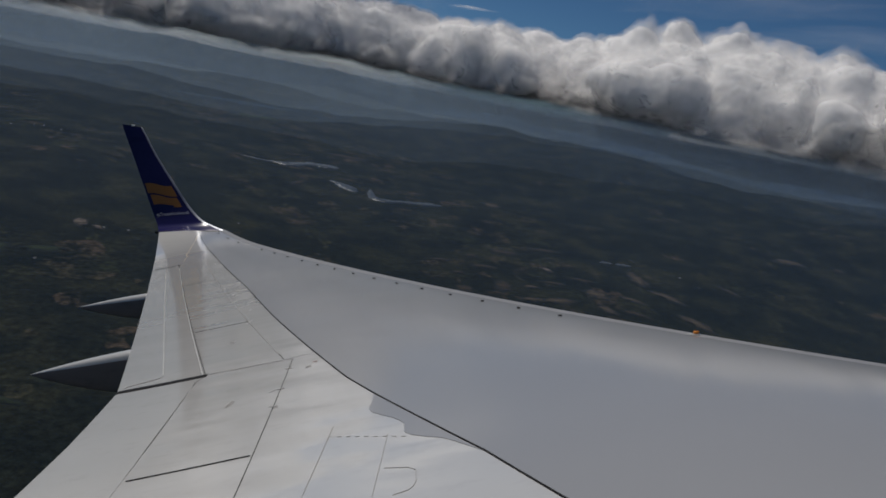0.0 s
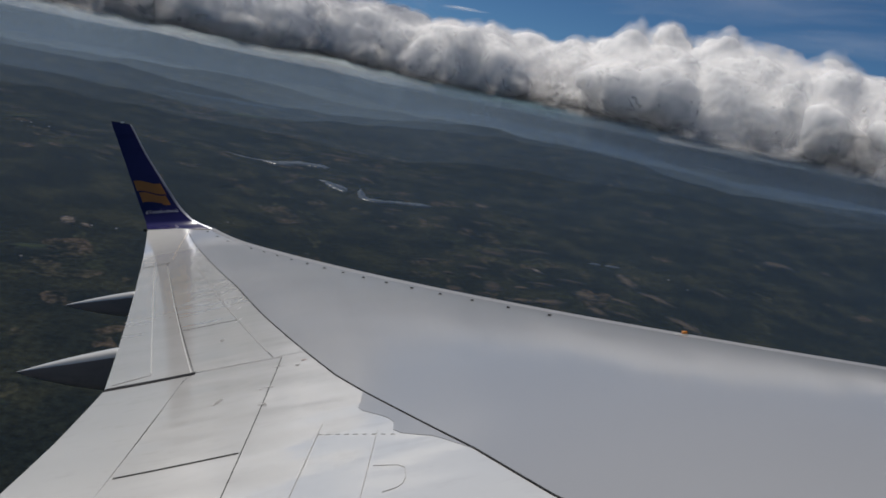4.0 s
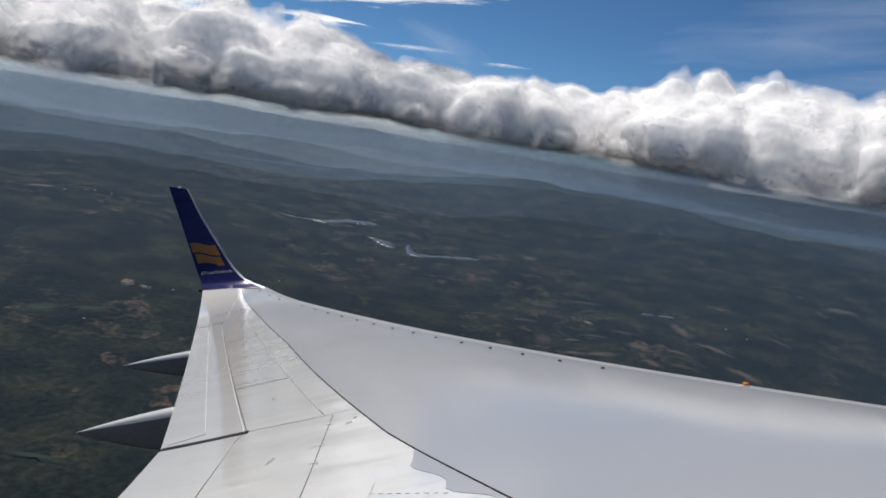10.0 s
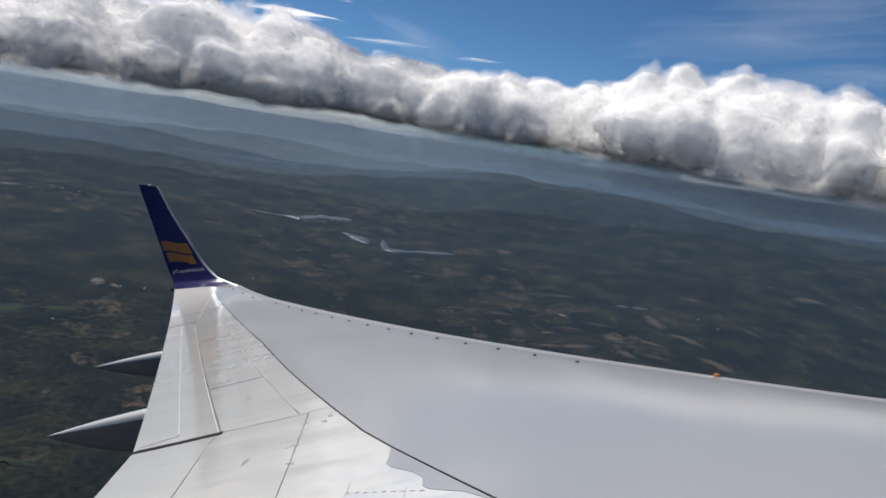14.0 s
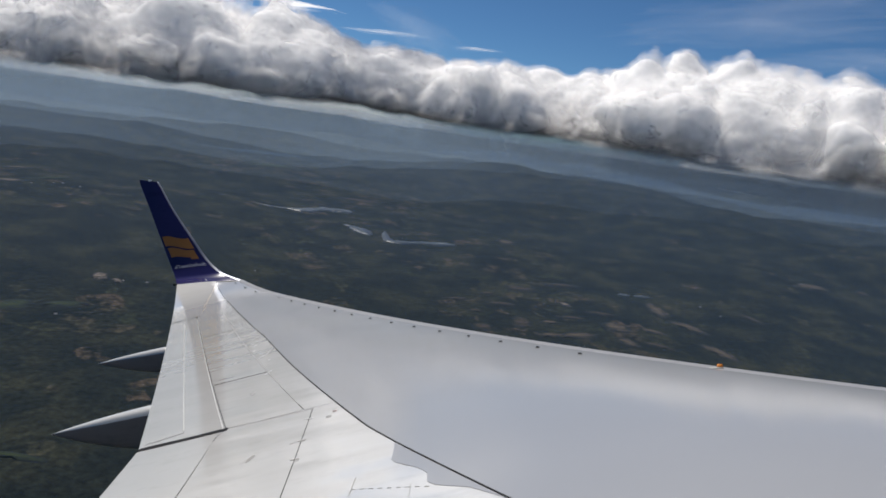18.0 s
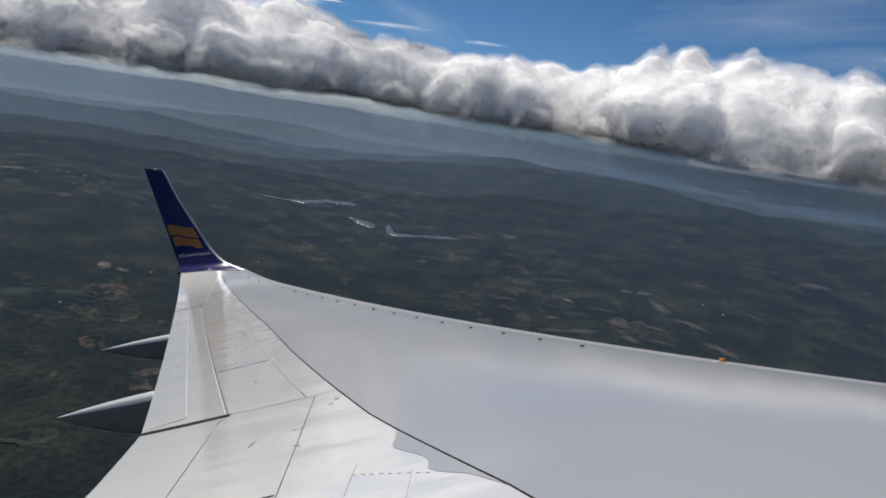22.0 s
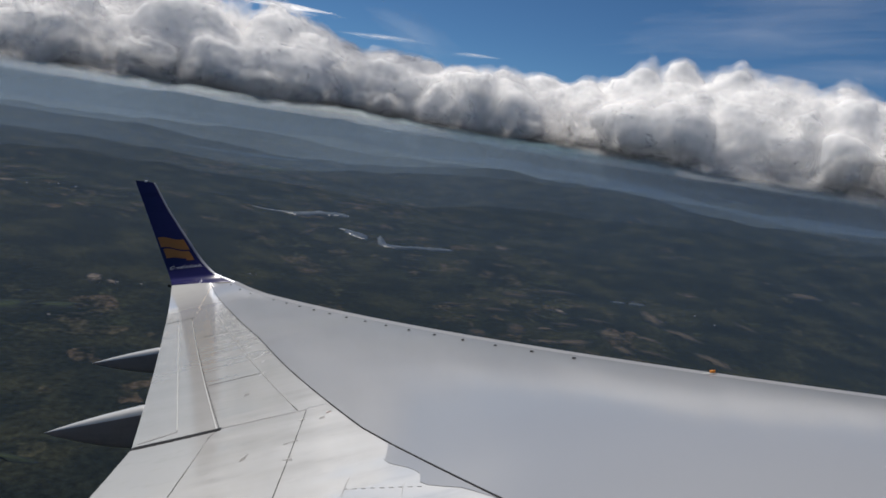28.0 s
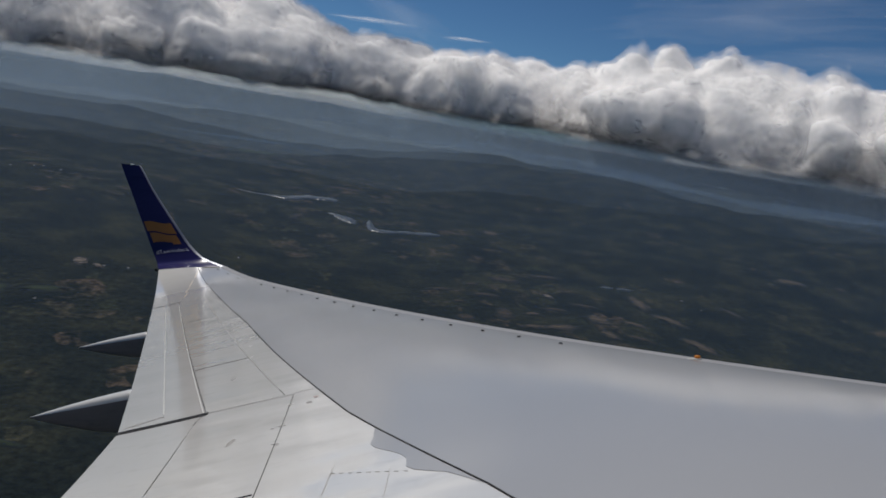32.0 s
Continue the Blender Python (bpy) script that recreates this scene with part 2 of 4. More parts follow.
def thin_cloud_material(name, most, low, spread):
    """Ice cloud, densest in the middle of its streak and drawn out into fibres."""
    mat = cloud_material(name, 0.0, 0.99, 1.0)
    nt = mat.node_tree
    mm = next(n for n in nt.nodes if n.bl_idname == "ShaderNodeMixShader" and n.inputs[1].links[0].from_node.bl_idname == "ShaderNodeBsdfTransparent")
    disc = nt.nodes.new("ShaderNodeTexGradient")
    disc.gradient_type = "SPHERICAL"
    nt.links.new(coords(nt, (1, 1, 0)), disc.inputs[0])
    spot = nt.nodes.new("ShaderNodeObjectInfo")
    shifted = nt.nodes.new("ShaderNodeVectorMath")
    nt.links.new(coords(nt, (1.6, 2.6, 0)), shifted.inputs[0])
    nt.links.new(spot.outputs["Location"], shifted.inputs[1])
    fibre = noise_tex(nt, shifted.outputs[0], 1.3, 7.0, 0.62, 0.8)
    both = blend(nt, "MIX", 0.58, disc.outputs["Fac"], fibre)
    nt.links.new(ramp(nt, both, [(low, grey(0)), (low + spread, grey(most))]), mm.inputs[0])
    return mat


CIRRUS = thin_cloud_material("ice_cloud", 0.85, 0.40, 0.2)
WISP = thin_cloud_material("thin_ice_cloud", 0.11, 0.38, 0.4)
STREAK = thin_cloud_material("ice_streak", 0.4, 0.42, 0.3)


def haze_material():
    """Thin blue haze painted by a see-through tinted sheet over the land, denser towards the rim of the country."""
    mat, nt, b = material("painted_haze")
    nt.nodes.remove(b)
    out = nt.nodes["Material Output"]
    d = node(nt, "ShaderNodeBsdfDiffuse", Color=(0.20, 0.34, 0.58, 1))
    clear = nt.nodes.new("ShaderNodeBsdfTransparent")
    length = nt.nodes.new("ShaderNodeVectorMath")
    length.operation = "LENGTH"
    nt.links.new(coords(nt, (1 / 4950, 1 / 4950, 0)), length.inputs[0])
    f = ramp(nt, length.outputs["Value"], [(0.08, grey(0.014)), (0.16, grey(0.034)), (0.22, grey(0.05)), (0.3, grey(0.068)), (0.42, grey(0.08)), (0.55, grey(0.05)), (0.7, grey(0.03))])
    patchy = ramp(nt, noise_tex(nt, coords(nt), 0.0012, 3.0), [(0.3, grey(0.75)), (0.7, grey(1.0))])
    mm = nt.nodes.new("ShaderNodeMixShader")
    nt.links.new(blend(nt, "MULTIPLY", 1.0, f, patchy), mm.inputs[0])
    nt.links.new(clear.outputs[0], mm.inputs[1])
    nt.links.new(d.outputs[0], mm.inputs[2])
    nt.links.new(mm.outputs[0], out.inputs[0])
    return mat


HAZE = haze_material()


def veil_material(name, most, tint, pass_on):
    """A see-through curtain whose tint paints lit haze, thinning out upwards."""
    mat, nt, b = material(name)
    nt.nodes.remove(b)
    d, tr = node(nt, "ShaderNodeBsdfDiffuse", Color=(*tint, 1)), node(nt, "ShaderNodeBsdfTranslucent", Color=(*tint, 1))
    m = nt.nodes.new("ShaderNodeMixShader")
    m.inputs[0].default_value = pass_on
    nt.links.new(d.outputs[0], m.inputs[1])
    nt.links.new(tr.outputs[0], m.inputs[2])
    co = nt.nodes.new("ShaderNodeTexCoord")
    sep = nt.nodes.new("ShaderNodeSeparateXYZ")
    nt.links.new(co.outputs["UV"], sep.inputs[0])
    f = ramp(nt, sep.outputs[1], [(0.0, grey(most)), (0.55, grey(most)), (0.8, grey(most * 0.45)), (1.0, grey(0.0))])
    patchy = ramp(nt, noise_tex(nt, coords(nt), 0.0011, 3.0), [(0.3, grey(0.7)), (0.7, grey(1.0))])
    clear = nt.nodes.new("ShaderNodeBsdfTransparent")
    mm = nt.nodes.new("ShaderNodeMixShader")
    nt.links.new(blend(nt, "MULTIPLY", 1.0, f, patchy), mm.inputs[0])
    nt.links.new(clear.outputs[0], mm.inputs[1])
    nt.links.new(m.outputs[0], mm.inputs[2])
    nt.links.new(mm.outputs[0], nt.nodes["Material Output"].inputs[0])
    return mat


# ---- helpers for meshes ----
def mesh_object(name, verts, faces, mat, parent=None, smooth=True, label=""):
    me = bpy.data.meshes.new(name)
    me.from_pydata([tuple(v) for v in verts], [], [tuple(f) for f in faces])
    me.update()
    me.materials.append(mat)
    if smooth:
        me.shade_smooth()
    ob = new(name, me)
    if parent:
        ob.parent = parent
    return tagged(ob, label)


def big_mesh(name, verts, quads, mat):
    me = bpy.data.meshes.new(name)
    me.vertices.add(len(verts))
    me.vertices.foreach_set("co", np.ascontiguousarray(verts, dtype=np.float32).ravel())
    me.loops.add(quads.size)
    me.loops.foreach_set("vertex_index", np.ascontiguousarray(quads, dtype=np.int32).ravel())
    me.polygons.add(len(quads))
    me.polygons.foreach_set("loop_start", np.arange(0, quads.size, 4, dtype=np.int32))
    me.update(calc_edges=True)
    me.shade_smooth()
    me.materials.append(mat)
    return new(name, me)


LATTICE = np.random.RandomState(7).rand(64, 64, 64).astype(np.float32)


def value_noise(p, scale, shift=0.0):
    """Smooth noise from 0 to 1 at the points p (n x 3), one lump every `scale` metres."""
    q = p / scale + shift
    i = np.floor(q).astype(np.int64)
    f = (q - i).astype(np.float32)
    f = f * f * f * (f * (f * 6 - 15) + 10)
    a, b = i & 63, (i + 1) & 63
    x0, y0, z0, x1, y1, z1 = a[:, 0], a[:, 1], a[:, 2], b[:, 0], b[:, 1], b[:, 2]
    fx, fy, fz = f[:, 0], f[:, 1], f[:, 2]
    low = (LATTICE[x0, y0, z0] * (1 - fx) + LATTICE[x1, y0, z0] * fx) * (1 - fy) + (LATTICE[x0, y1, z0] * (1 - fx) + LATTICE[x1, y1, z0] * fx) * fy
    top = (LATTICE[x0, y0, z1] * (1 - fx) + LATTICE[x1, y0, z1] * fx) * (1 - fy) + (LATTICE[x0, y1, z1] * (1 - fx) + LATTICE[x1, y1, z1] * fx) * fy
    return low * (1 - fz) + top * fz


def catmull(rows, w):
    i = min(len(rows) - 2, int(w))
    f = w - i
    p = [Vector(rows[max(0, min(len(rows) - 1, i + k))]) for k in (-1, 0, 1, 2)]
    return 0.5 * (2 * p[1] + (p[2] - p[0]) * f + (2 * p[0] - 5 * p[1] + 4 * p[2] - p[3]) * f * f + (3 * p[1] - p[0] - 3 * p[2] + p[3]) * f ** 3)


# ---- the ground: one sheet out to the horizon ----
LAKE_BEDS = [(-80, 1525, 130), (30, 1385, 60), (160, 1330, 95), (356, 1011, 25), (487, 1096, 30), (518, 1097, 30)]


def ground_height(x, y):
    """A dish that rises to eye level at the horizon, with low hills drawn out across the view and level ground round the lakes."""
    r = np.hypot(x, y)
    p = np.stack([x * 0.50 + y * 0.06, y * 1.1 - x * 0.12, np.zeros_like(x)], 1)
    q = np.stack([x, y, np.zeros_like(x)], 1)
    hills = (value_noise(p, 640, 3.3) - 0.5) * 1.5 + (value_noise(p, 230, 9.1) - 0.5) * 0.8 + (value_noise(q, 95, 5.7) - 0.5) * 0.28
    level = np.ones_like(r)
    for lx, ly, reach in LAKE_BEDS:
        level = level * (1 - np.exp(-(((x - lx) ** 2 + (y - ly) ** 2) / reach ** 2) ** 2))
    bearing = np.degrees(np.arctan2(x, y))
    crest = 2650 - 14 * bearing + 90 * np.sin(np.radians(bearing * 9))
    ridge = (48 + 0.9 * bearing + 60 * (value_noise(p, 330, 6.6) - 0.5)) * np.exp(-((r - crest) / np.where(r < crest, 420, 260)) ** 2) * np.clip((bearing + 4) / 14, 0, 1) * np.clip((75 - bearing) / 20, 0, 1)
    swell = 9 + 52 * np.clip((r - 700) / 2300, 0, 1)
    return r * EYE_Z / 5200 + ridge + hills * swell * level * np.clip((r - 150) / 300, 0, 1) * np.clip((4950 - r) / 600, 0.12, 1)


def build_ground():
    na, nr = 900, 260
    radii = 30 * (4940 / 30) ** np.linspace(0, 1, nr)
    ang = np.linspace(0, 2 * np.pi, na, endpoint=False)
    a, r = np.meshgrid(ang, radii, indexing="ij")
    x, y = (r * np.sin(a)).ravel(), (r * np.cos(a)).ravel()
    verts = np.stack([x, y, ground_height(x, y)], 1)
    verts = np.vstack([verts, [[0, 0, 0]]])
    i, j = np.meshgrid(np.arange(na), np.arange(nr - 1), indexing="ij")
    k = (i + 1) % na
    quads = np.stack([i * nr + j, i * nr + j + 1, k * nr + j + 1, k * nr + j], -1).reshape(-1, 4)
    ring = np.arange(0, na, 2)
    cap = np.stack([np.full_like(ring, na * nr), ring * nr, ((ring + 1) % na) * nr, ((ring + 2) % na) * nr], 1)
    ob = big_mesh("ground", verts, np.vstack([quads, cap]), GROUND)
    return tagged(ob, "dark wooded hills with scattered brown and green fields", "ground", kind="structure")


build_ground()


def lake(spine, widths, seed, label="narrow pale lake between dark woods"):
    """A sheet of water along a line of (x, y), with its own width at each of them and an uneven shore."""
    rnd = random.Random(seed)
    n, mid = 8, []
    for i in range(len(spine) - 1):
        for k in range(n):
            p = catmull([(x, y, w) for (x, y), w in zip(spine, widths)], i + k / n)
            mid.append((p.x, p.y, p.z))
    mid.append((*spine[-1], widths[-1]))
    verts, faces = [], []
    for i, (x, y, w) in enumerate(mid):
        (ax, ay, _), (bx, by, _) = mid[max(0, i - 1)], mid[min(len(mid) - 1, i + 1)]
        d = math.hypot(bx - ax, by - ay)
        nx, ny = -(by - ay) / d, (bx - ax) / d
        end = min(1, (0.4 + i) / 3, (0.4 + len(mid) - 1 - i) / 3)
        for side in (-1, 0, 1):
            off = side * w / 2 * end * rnd.uniform(0.7, 1.25)
            px, py = x + nx * off, y + ny * off
            verts.append((px, py, float(ground_height(np.array([x]), np.array([y]))[0]) + (math.hypot(px, py) - math.hypot(x, y)) * EYE_Z / 5200 + 0.4))
        if i:
            a, c = 3 * (i - 1), 3 * i
            faces += [(a, a + 1, c + 1, c), (a + 1, a + 2, c + 2, c + 1)]
    m = len(verts)
    verts += [(x, y, z - 3) for x, y, z in verts]
    for i in range(len(mid) - 1):
        a, c = 3 * i, 3 * i + 3
        faces += [(a, c, c + m, a + m), (a + 2, a + 2 + m, c + 2 + m, c + 2)]
    return tagged(mesh_object("lake", verts, faces, WATER), label, "lake", "lakes")


lake([(-185, 1502), (-141, 1503), (-110, 1508), (-82, 1507), (-62, 1529), (-31, 1550), (2, 1554), (23, 1557)], [6, 12, 18, 42, 30, 44, 48, 26], 1)
lake([(5, 1414), (23, 1404), (40, 1378), (58, 1345)], [10, 18, 34, 16], 2)
lake([(89, 1400), (90, 1330), (110, 1312), (150, 1326), (191, 1335), (229, 1344)], [8, 18, 28, 20, 26, 28], 3)
lake([(474, 1095), (486, 1098), (498, 1098)], [5, 14, 6], 4, "small pond among dark woods")
lake([(503, 1094), (518, 1098), (533, 1096)], [8, 17, 9], 5, "small pond among dark woods")
lake([(455, 2950), (530, 2985), (600, 3010)], [20, 60, 25], 6, "thin far lake in hazy woods")
lake([(803, 3150), (870, 3150), (940, 3130)], [20, 70, 30], 7, "thin far lake in hazy woods")
lake([(1700, 3060), (1750, 2970), (1790, 2900)], [20, 60, 30], 8, "thin far lake in hazy woods")
lake([(1960, 2860), (2020, 2840), (2080, 2810)], [20, 60, 30], 9, "thin far lake in hazy woods")


def field(mat, x, y, long, wide, turn, seed):
    """A field with an uneven hedge line, draped over the ground; long and wide are its half axes."""
    rnd = random.Random(seed)
    ph = [rnd.uniform(0, 6.3) for _ in range(4)]
    c, s = math.cos(radians(turn)), math.sin(radians(turn))
    verts = [(0.0, 0.0)]
    n, rings = 40, 6
    for k in range(1, rings + 1):
        for i in range(n):
            a = 2 * math.pi * i / n
            r = k / rings * (1 + 0.22 * math.sin(2 * a + ph[0]) + 0.22 * math.sin(3 * a + ph[1]) + 0.15 * math.sin(5 * a + ph[3]) + 0.12 * math.sin(9 * a + ph[2]))
            verts.append((r * math.cos(a), r * math.sin(a)))
    px = np.array([x + u * long * c - v * wide * s for u, v in verts])
    py = np.array([y + u * long * s + v * wide * c for u, v in verts])
    base = float(ground_height(np.array([float(x)]), np.array([float(y)]))[0])
    pz = ground_height(px, py) - base + 1.6 - 1.6 * np.array([u * u + v * v for u, v in verts])
    co = [(u, v, float(z)) for (u, v), z in zip(verts, pz)]
    faces = [(0, 1 + i, 1 + (i + 1) % n) for i in range(n)]
    for k in range(rings - 1):
        o = 1 + k * n
        faces += [(o + i, o + n + i, o + n + (i + 1) % n, o + (i + 1) % n) for i in range(n)]
    ob = mesh_object("field", co, faces, mat)
    ob.matrix_world = pose(x, y, base, 0, 0, turn) @ Matrix.Diagonal((long, wide, 1, 1))
    words = {DRY: "dry brown field among dark woods", TAN: "pale stubble field among dark woods", FIELD: "green meadow among dark woods", BARE: "patch of pale bare earth"}[mat]
    return tagged(ob, words, "field", "fields")


FIELDS_EAST = [
    (TAN, 328, 867, 38, 12, 15), (TAN, 402, 912, 22, 24, -15), (TAN, 398, 855, 21, 12, -60), (TAN, 506, 1007, 39, 16, -93),
    (TAN, 524, 936, 34, 15, -50), (TAN, 525, 841, 34, 15, -63), (TAN, 888, 1187, 38, 20, -14), (DRY, 661, 997, 27, 9, -64),
    (DRY, 261, 905, 16, 27, -20), (TAN, 304, 914, 17, 9, 7), (DRY, 300, 1083, 32, 16, 7), (DRY, 202, 939, 13, 7, 7),
]
FIELDS_MIDDLE = [
    (BARE, 356, 1011, 9, 14, 30), (DRY, 237, 1035, 17, 8, 27), (TAN, 352, 1445, 22, 34, 6), (DRY, 202, 877, 17, 16, 28), (DRY, 989, 1173, 13, 13, -29),
    (DRY, 39, 1706, 59, 25, -18), (DRY, -52, 1328, 38, 9, 72),
    (DRY, 250, 985, 26, 10, 10), (DRY, 345, 945, 24, 10, -5), (TAN, 290, 862, 20, 9, 12), (DRY, 400, 975, 30, 9, -20),
    (TAN, 455, 905, 22, 9, -30), (DRY, 180, 990, 24, 8, 12), (DRY, 380, 1120, 34, 12, 0), (DRY, 440, 850, 24, 8, -30),
]
FIELDS_WEST = [
    (FIELD, -344, 786, 26, 18, 46), (FIELD, -295, 806, 27, 11, 19), (BARE, -294, 911, 12, 18, 10), (BARE, -269, 901, 11, 6, -42),
    (FIELD, -212, 499, 26, 5, -6), (BARE, -602, 1340, 33, 12, 31), (FIELD, -553, 1411, 65, 12, 59),
    (BARE, -661, 1517, 26, 8, 41), (FIELD, -216, 2037, 90, 55, 23),
]
for n, spec in enumerate(FIELDS_EAST + FIELDS_MIDDLE + FIELDS_WEST):
    field(*spec, 40 + n)


# hamlets: small pale houses with pitched roofs
def house(x, y, turn, size, roof):
    z = float(ground_height(np.array([x]), np.array([y]))[0])
    root = new("house")
    root.matrix_world = pose(x, y, z - 0.5, 0, 0, turn)
    w, d, h = size, size * 0.7, size * 0.45
    box = [(sx * w / 2, sy * d / 2, k * h) for k in (0, 1) for sx, sy in ((-1, -1), (1, -1), (1, 1), (-1, 1))]
    gable = [(-w / 2, 0, h * 1.8), (w / 2, 0, h * 1.8)]
    mesh_object("wall", box + gable, [(0, 1, 5, 4), (1, 2, 6, 5), (2, 3, 7, 6), (3, 0, 4, 7), (4, 7, 8), (5, 9, 6)], BUILT, root, False)
    e = 0.6
    mesh_object("roof", [(-w / 2 - e, -d / 2 - e, h - 0.4), (w / 2 + e, -d / 2 - e, h - 0.4), (w / 2 + e, 0, h * 1.8 + 0.3), (-w / 2 - e, 0, h * 1.8 + 0.3), (w / 2 + e, d / 2 + e, h - 0.4), (-w / 2 - e, d / 2 + e, h - 0.4)],
                [(0, 1, 2, 3), (3, 2, 4, 5)], roof, root, False)
    return tagged(root, "small pale house among dark woods", "house", "hamlet houses")


rnd = random.Random(11)
for cx, cy, spread, many in ((-273, 896, 14, 5), (-106, 1014, 6, 2), (-70, 1192, 20, 2), (353, 1011, 6, 2), (-520, 1360, 40, 4), (-346, 784, 30, 3), (582, 987, 70, 2)):
    for k in range(many):
        house(cx + rnd.gauss(0, spread), cy + rnd.gauss(0, spread), rnd.uniform(0, 180), rnd.uniform(1.2, 2.2), BUILT if rnd.random() < 0.7 else BARE)


# ---- tinted see-through sheets that imitate haze thickening with distance ----
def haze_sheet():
    """A tinted sheet that imitates haze close over the hills and follows them."""
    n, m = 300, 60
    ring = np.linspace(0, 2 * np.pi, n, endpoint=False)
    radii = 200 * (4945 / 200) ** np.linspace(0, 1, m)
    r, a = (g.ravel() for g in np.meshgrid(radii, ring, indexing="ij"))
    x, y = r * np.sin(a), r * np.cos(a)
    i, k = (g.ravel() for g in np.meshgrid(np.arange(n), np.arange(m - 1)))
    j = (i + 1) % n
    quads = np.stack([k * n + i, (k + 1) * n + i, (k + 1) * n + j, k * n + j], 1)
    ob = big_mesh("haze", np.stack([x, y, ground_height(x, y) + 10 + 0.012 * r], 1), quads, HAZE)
    return tagged(ob, "tinted sheet painting thin blue haze over the land", "haze", kind="structure")


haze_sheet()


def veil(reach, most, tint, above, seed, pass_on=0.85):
    """A tinted curtain standing in for haze at that distance, from below the ground to `above` degrees over eye level.
    """
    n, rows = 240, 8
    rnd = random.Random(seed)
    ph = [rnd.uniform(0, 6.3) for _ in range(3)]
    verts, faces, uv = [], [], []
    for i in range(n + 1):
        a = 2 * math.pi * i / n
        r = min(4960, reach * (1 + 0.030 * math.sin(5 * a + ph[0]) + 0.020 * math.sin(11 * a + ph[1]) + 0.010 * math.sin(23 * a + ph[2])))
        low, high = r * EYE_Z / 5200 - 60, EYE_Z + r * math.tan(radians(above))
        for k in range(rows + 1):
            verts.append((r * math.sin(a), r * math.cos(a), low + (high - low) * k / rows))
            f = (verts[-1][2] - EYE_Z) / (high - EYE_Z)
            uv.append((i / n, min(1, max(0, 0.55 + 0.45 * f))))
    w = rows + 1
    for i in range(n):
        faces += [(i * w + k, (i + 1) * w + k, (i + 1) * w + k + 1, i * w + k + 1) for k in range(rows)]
    ob = mesh_object("haze_curtain", verts, faces, veil_material("haze_curtain", most, tint, pass_on))
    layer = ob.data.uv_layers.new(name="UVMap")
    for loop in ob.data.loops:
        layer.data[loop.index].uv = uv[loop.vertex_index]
    return tagged(ob, "tinted curtain painting pale haze between far ridges", "haze", kind="structure")


# airlight put into the curtains' colour: paler and denser farther out
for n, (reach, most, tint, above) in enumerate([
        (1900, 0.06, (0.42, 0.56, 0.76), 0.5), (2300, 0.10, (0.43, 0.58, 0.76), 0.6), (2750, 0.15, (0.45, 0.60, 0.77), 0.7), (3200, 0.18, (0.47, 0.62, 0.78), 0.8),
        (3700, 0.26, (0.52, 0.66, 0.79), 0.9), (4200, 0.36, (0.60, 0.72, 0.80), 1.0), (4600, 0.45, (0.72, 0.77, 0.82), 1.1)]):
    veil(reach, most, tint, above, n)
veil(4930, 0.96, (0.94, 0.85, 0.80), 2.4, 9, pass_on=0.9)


# ---- clouds ----
def surface(field):
    """The zero surface of a 3D array: vertices in grid steps, and quads."""
    inside = field > 0
    nx, ny, nz = field.shape
    count = np.zeros((nx - 1, ny - 1, nz - 1), np.int8)
    corner = [(a, b, c) for a in (0, 1) for b in (0, 1) for c in (0, 1)]
    for a, b, c in corner:
        count += inside[a:nx - 1 + a, b:ny - 1 + b, c:nz - 1 + c]
    cells = np.argwhere((count > 0) & (count < 8))
    index = np.full(count.shape, -1, np.int64)
    index[tuple(cells.T)] = np.arange(len(cells))
    total, hits = np.zeros((len(cells), 3)), np.zeros(len(cells))
    for ca in corner:
        for axis in range(3):
            if ca[axis]:
                continue
            cb = list(ca)
            cb[axis] = 1
            fa, fb = field[tuple((cells + ca).T)], field[tuple((cells + cb).T)]
            cross = (fa > 0) != (fb > 0)
            t = np.where(cross, fa / np.where(cross, fa - fb, 1), 0)
            p = np.array(ca, float) + np.outer(t, np.eye(3)[axis])
            total += p * cross[:, None]
            hits += cross
    verts = cells + total / hits[:, None]
    quads = []
    for axis in range(3):
        o1, o2 = np.eye(3, dtype=int)[(axis + 1) % 3], np.eye(3, dtype=int)[(axis + 2) % 3]
        lo = [slice(None)] * 3
        hi = [slice(None)] * 3
        lo[axis], hi[axis] = slice(0, -1), slice(1, None)
        a, b = inside[tuple(lo)], inside[tuple(hi)]
        for flip, mask in ((False, a & ~b), (True, ~a & b)):
            e = np.argwhere(mask)
            e = e[(e[:, (axis + 1) % 3] > 0) & (e[:, (axis + 2) % 3] > 0) & (e[:, (axis + 1) % 3] < field.shape[(axis + 1) % 3] - 1) & (e[:, (axis + 2) % 3] < field.shape[(axis + 2) % 3] - 1)]
            ring = [e - o1 - o2, e - o2, e, e - o1]
            if flip:
                ring = ring[::-1]
            quads.append(np.stack([index[tuple(c.T)] for c in ring], 1))
    return verts, np.vstack(quads)


def billow(p, fine=2):
    """Cauliflower relief in metres, about 0 on the mean; fine 0 to 2 adds the smaller lumps."""
    warp = np.stack([value_noise(p, 130, k) - 0.5 for k in (11.3, 17.9, 23.1)], 1)
    p = p + warp * 70
    n = (value_noise(p, 520, 1.7) - 0.5) * 210
    n += (np.sqrt((value_noise(p, 230, 8.2) * 2 - 1) ** 2 + 0.012) - 0.38) * 115
    n += (value_noise(p, 100, 4.9) - 0.5) * 56
    if fine > 0:
        n += (np.sqrt((value_noise(p, 48, 2.3) * 2 - 1) ** 2 + 0.02) - 0.39) * 19
    if fine > 1:
        n += (value_noise(p, 31, 6.1) - 0.5) * 9
    return n


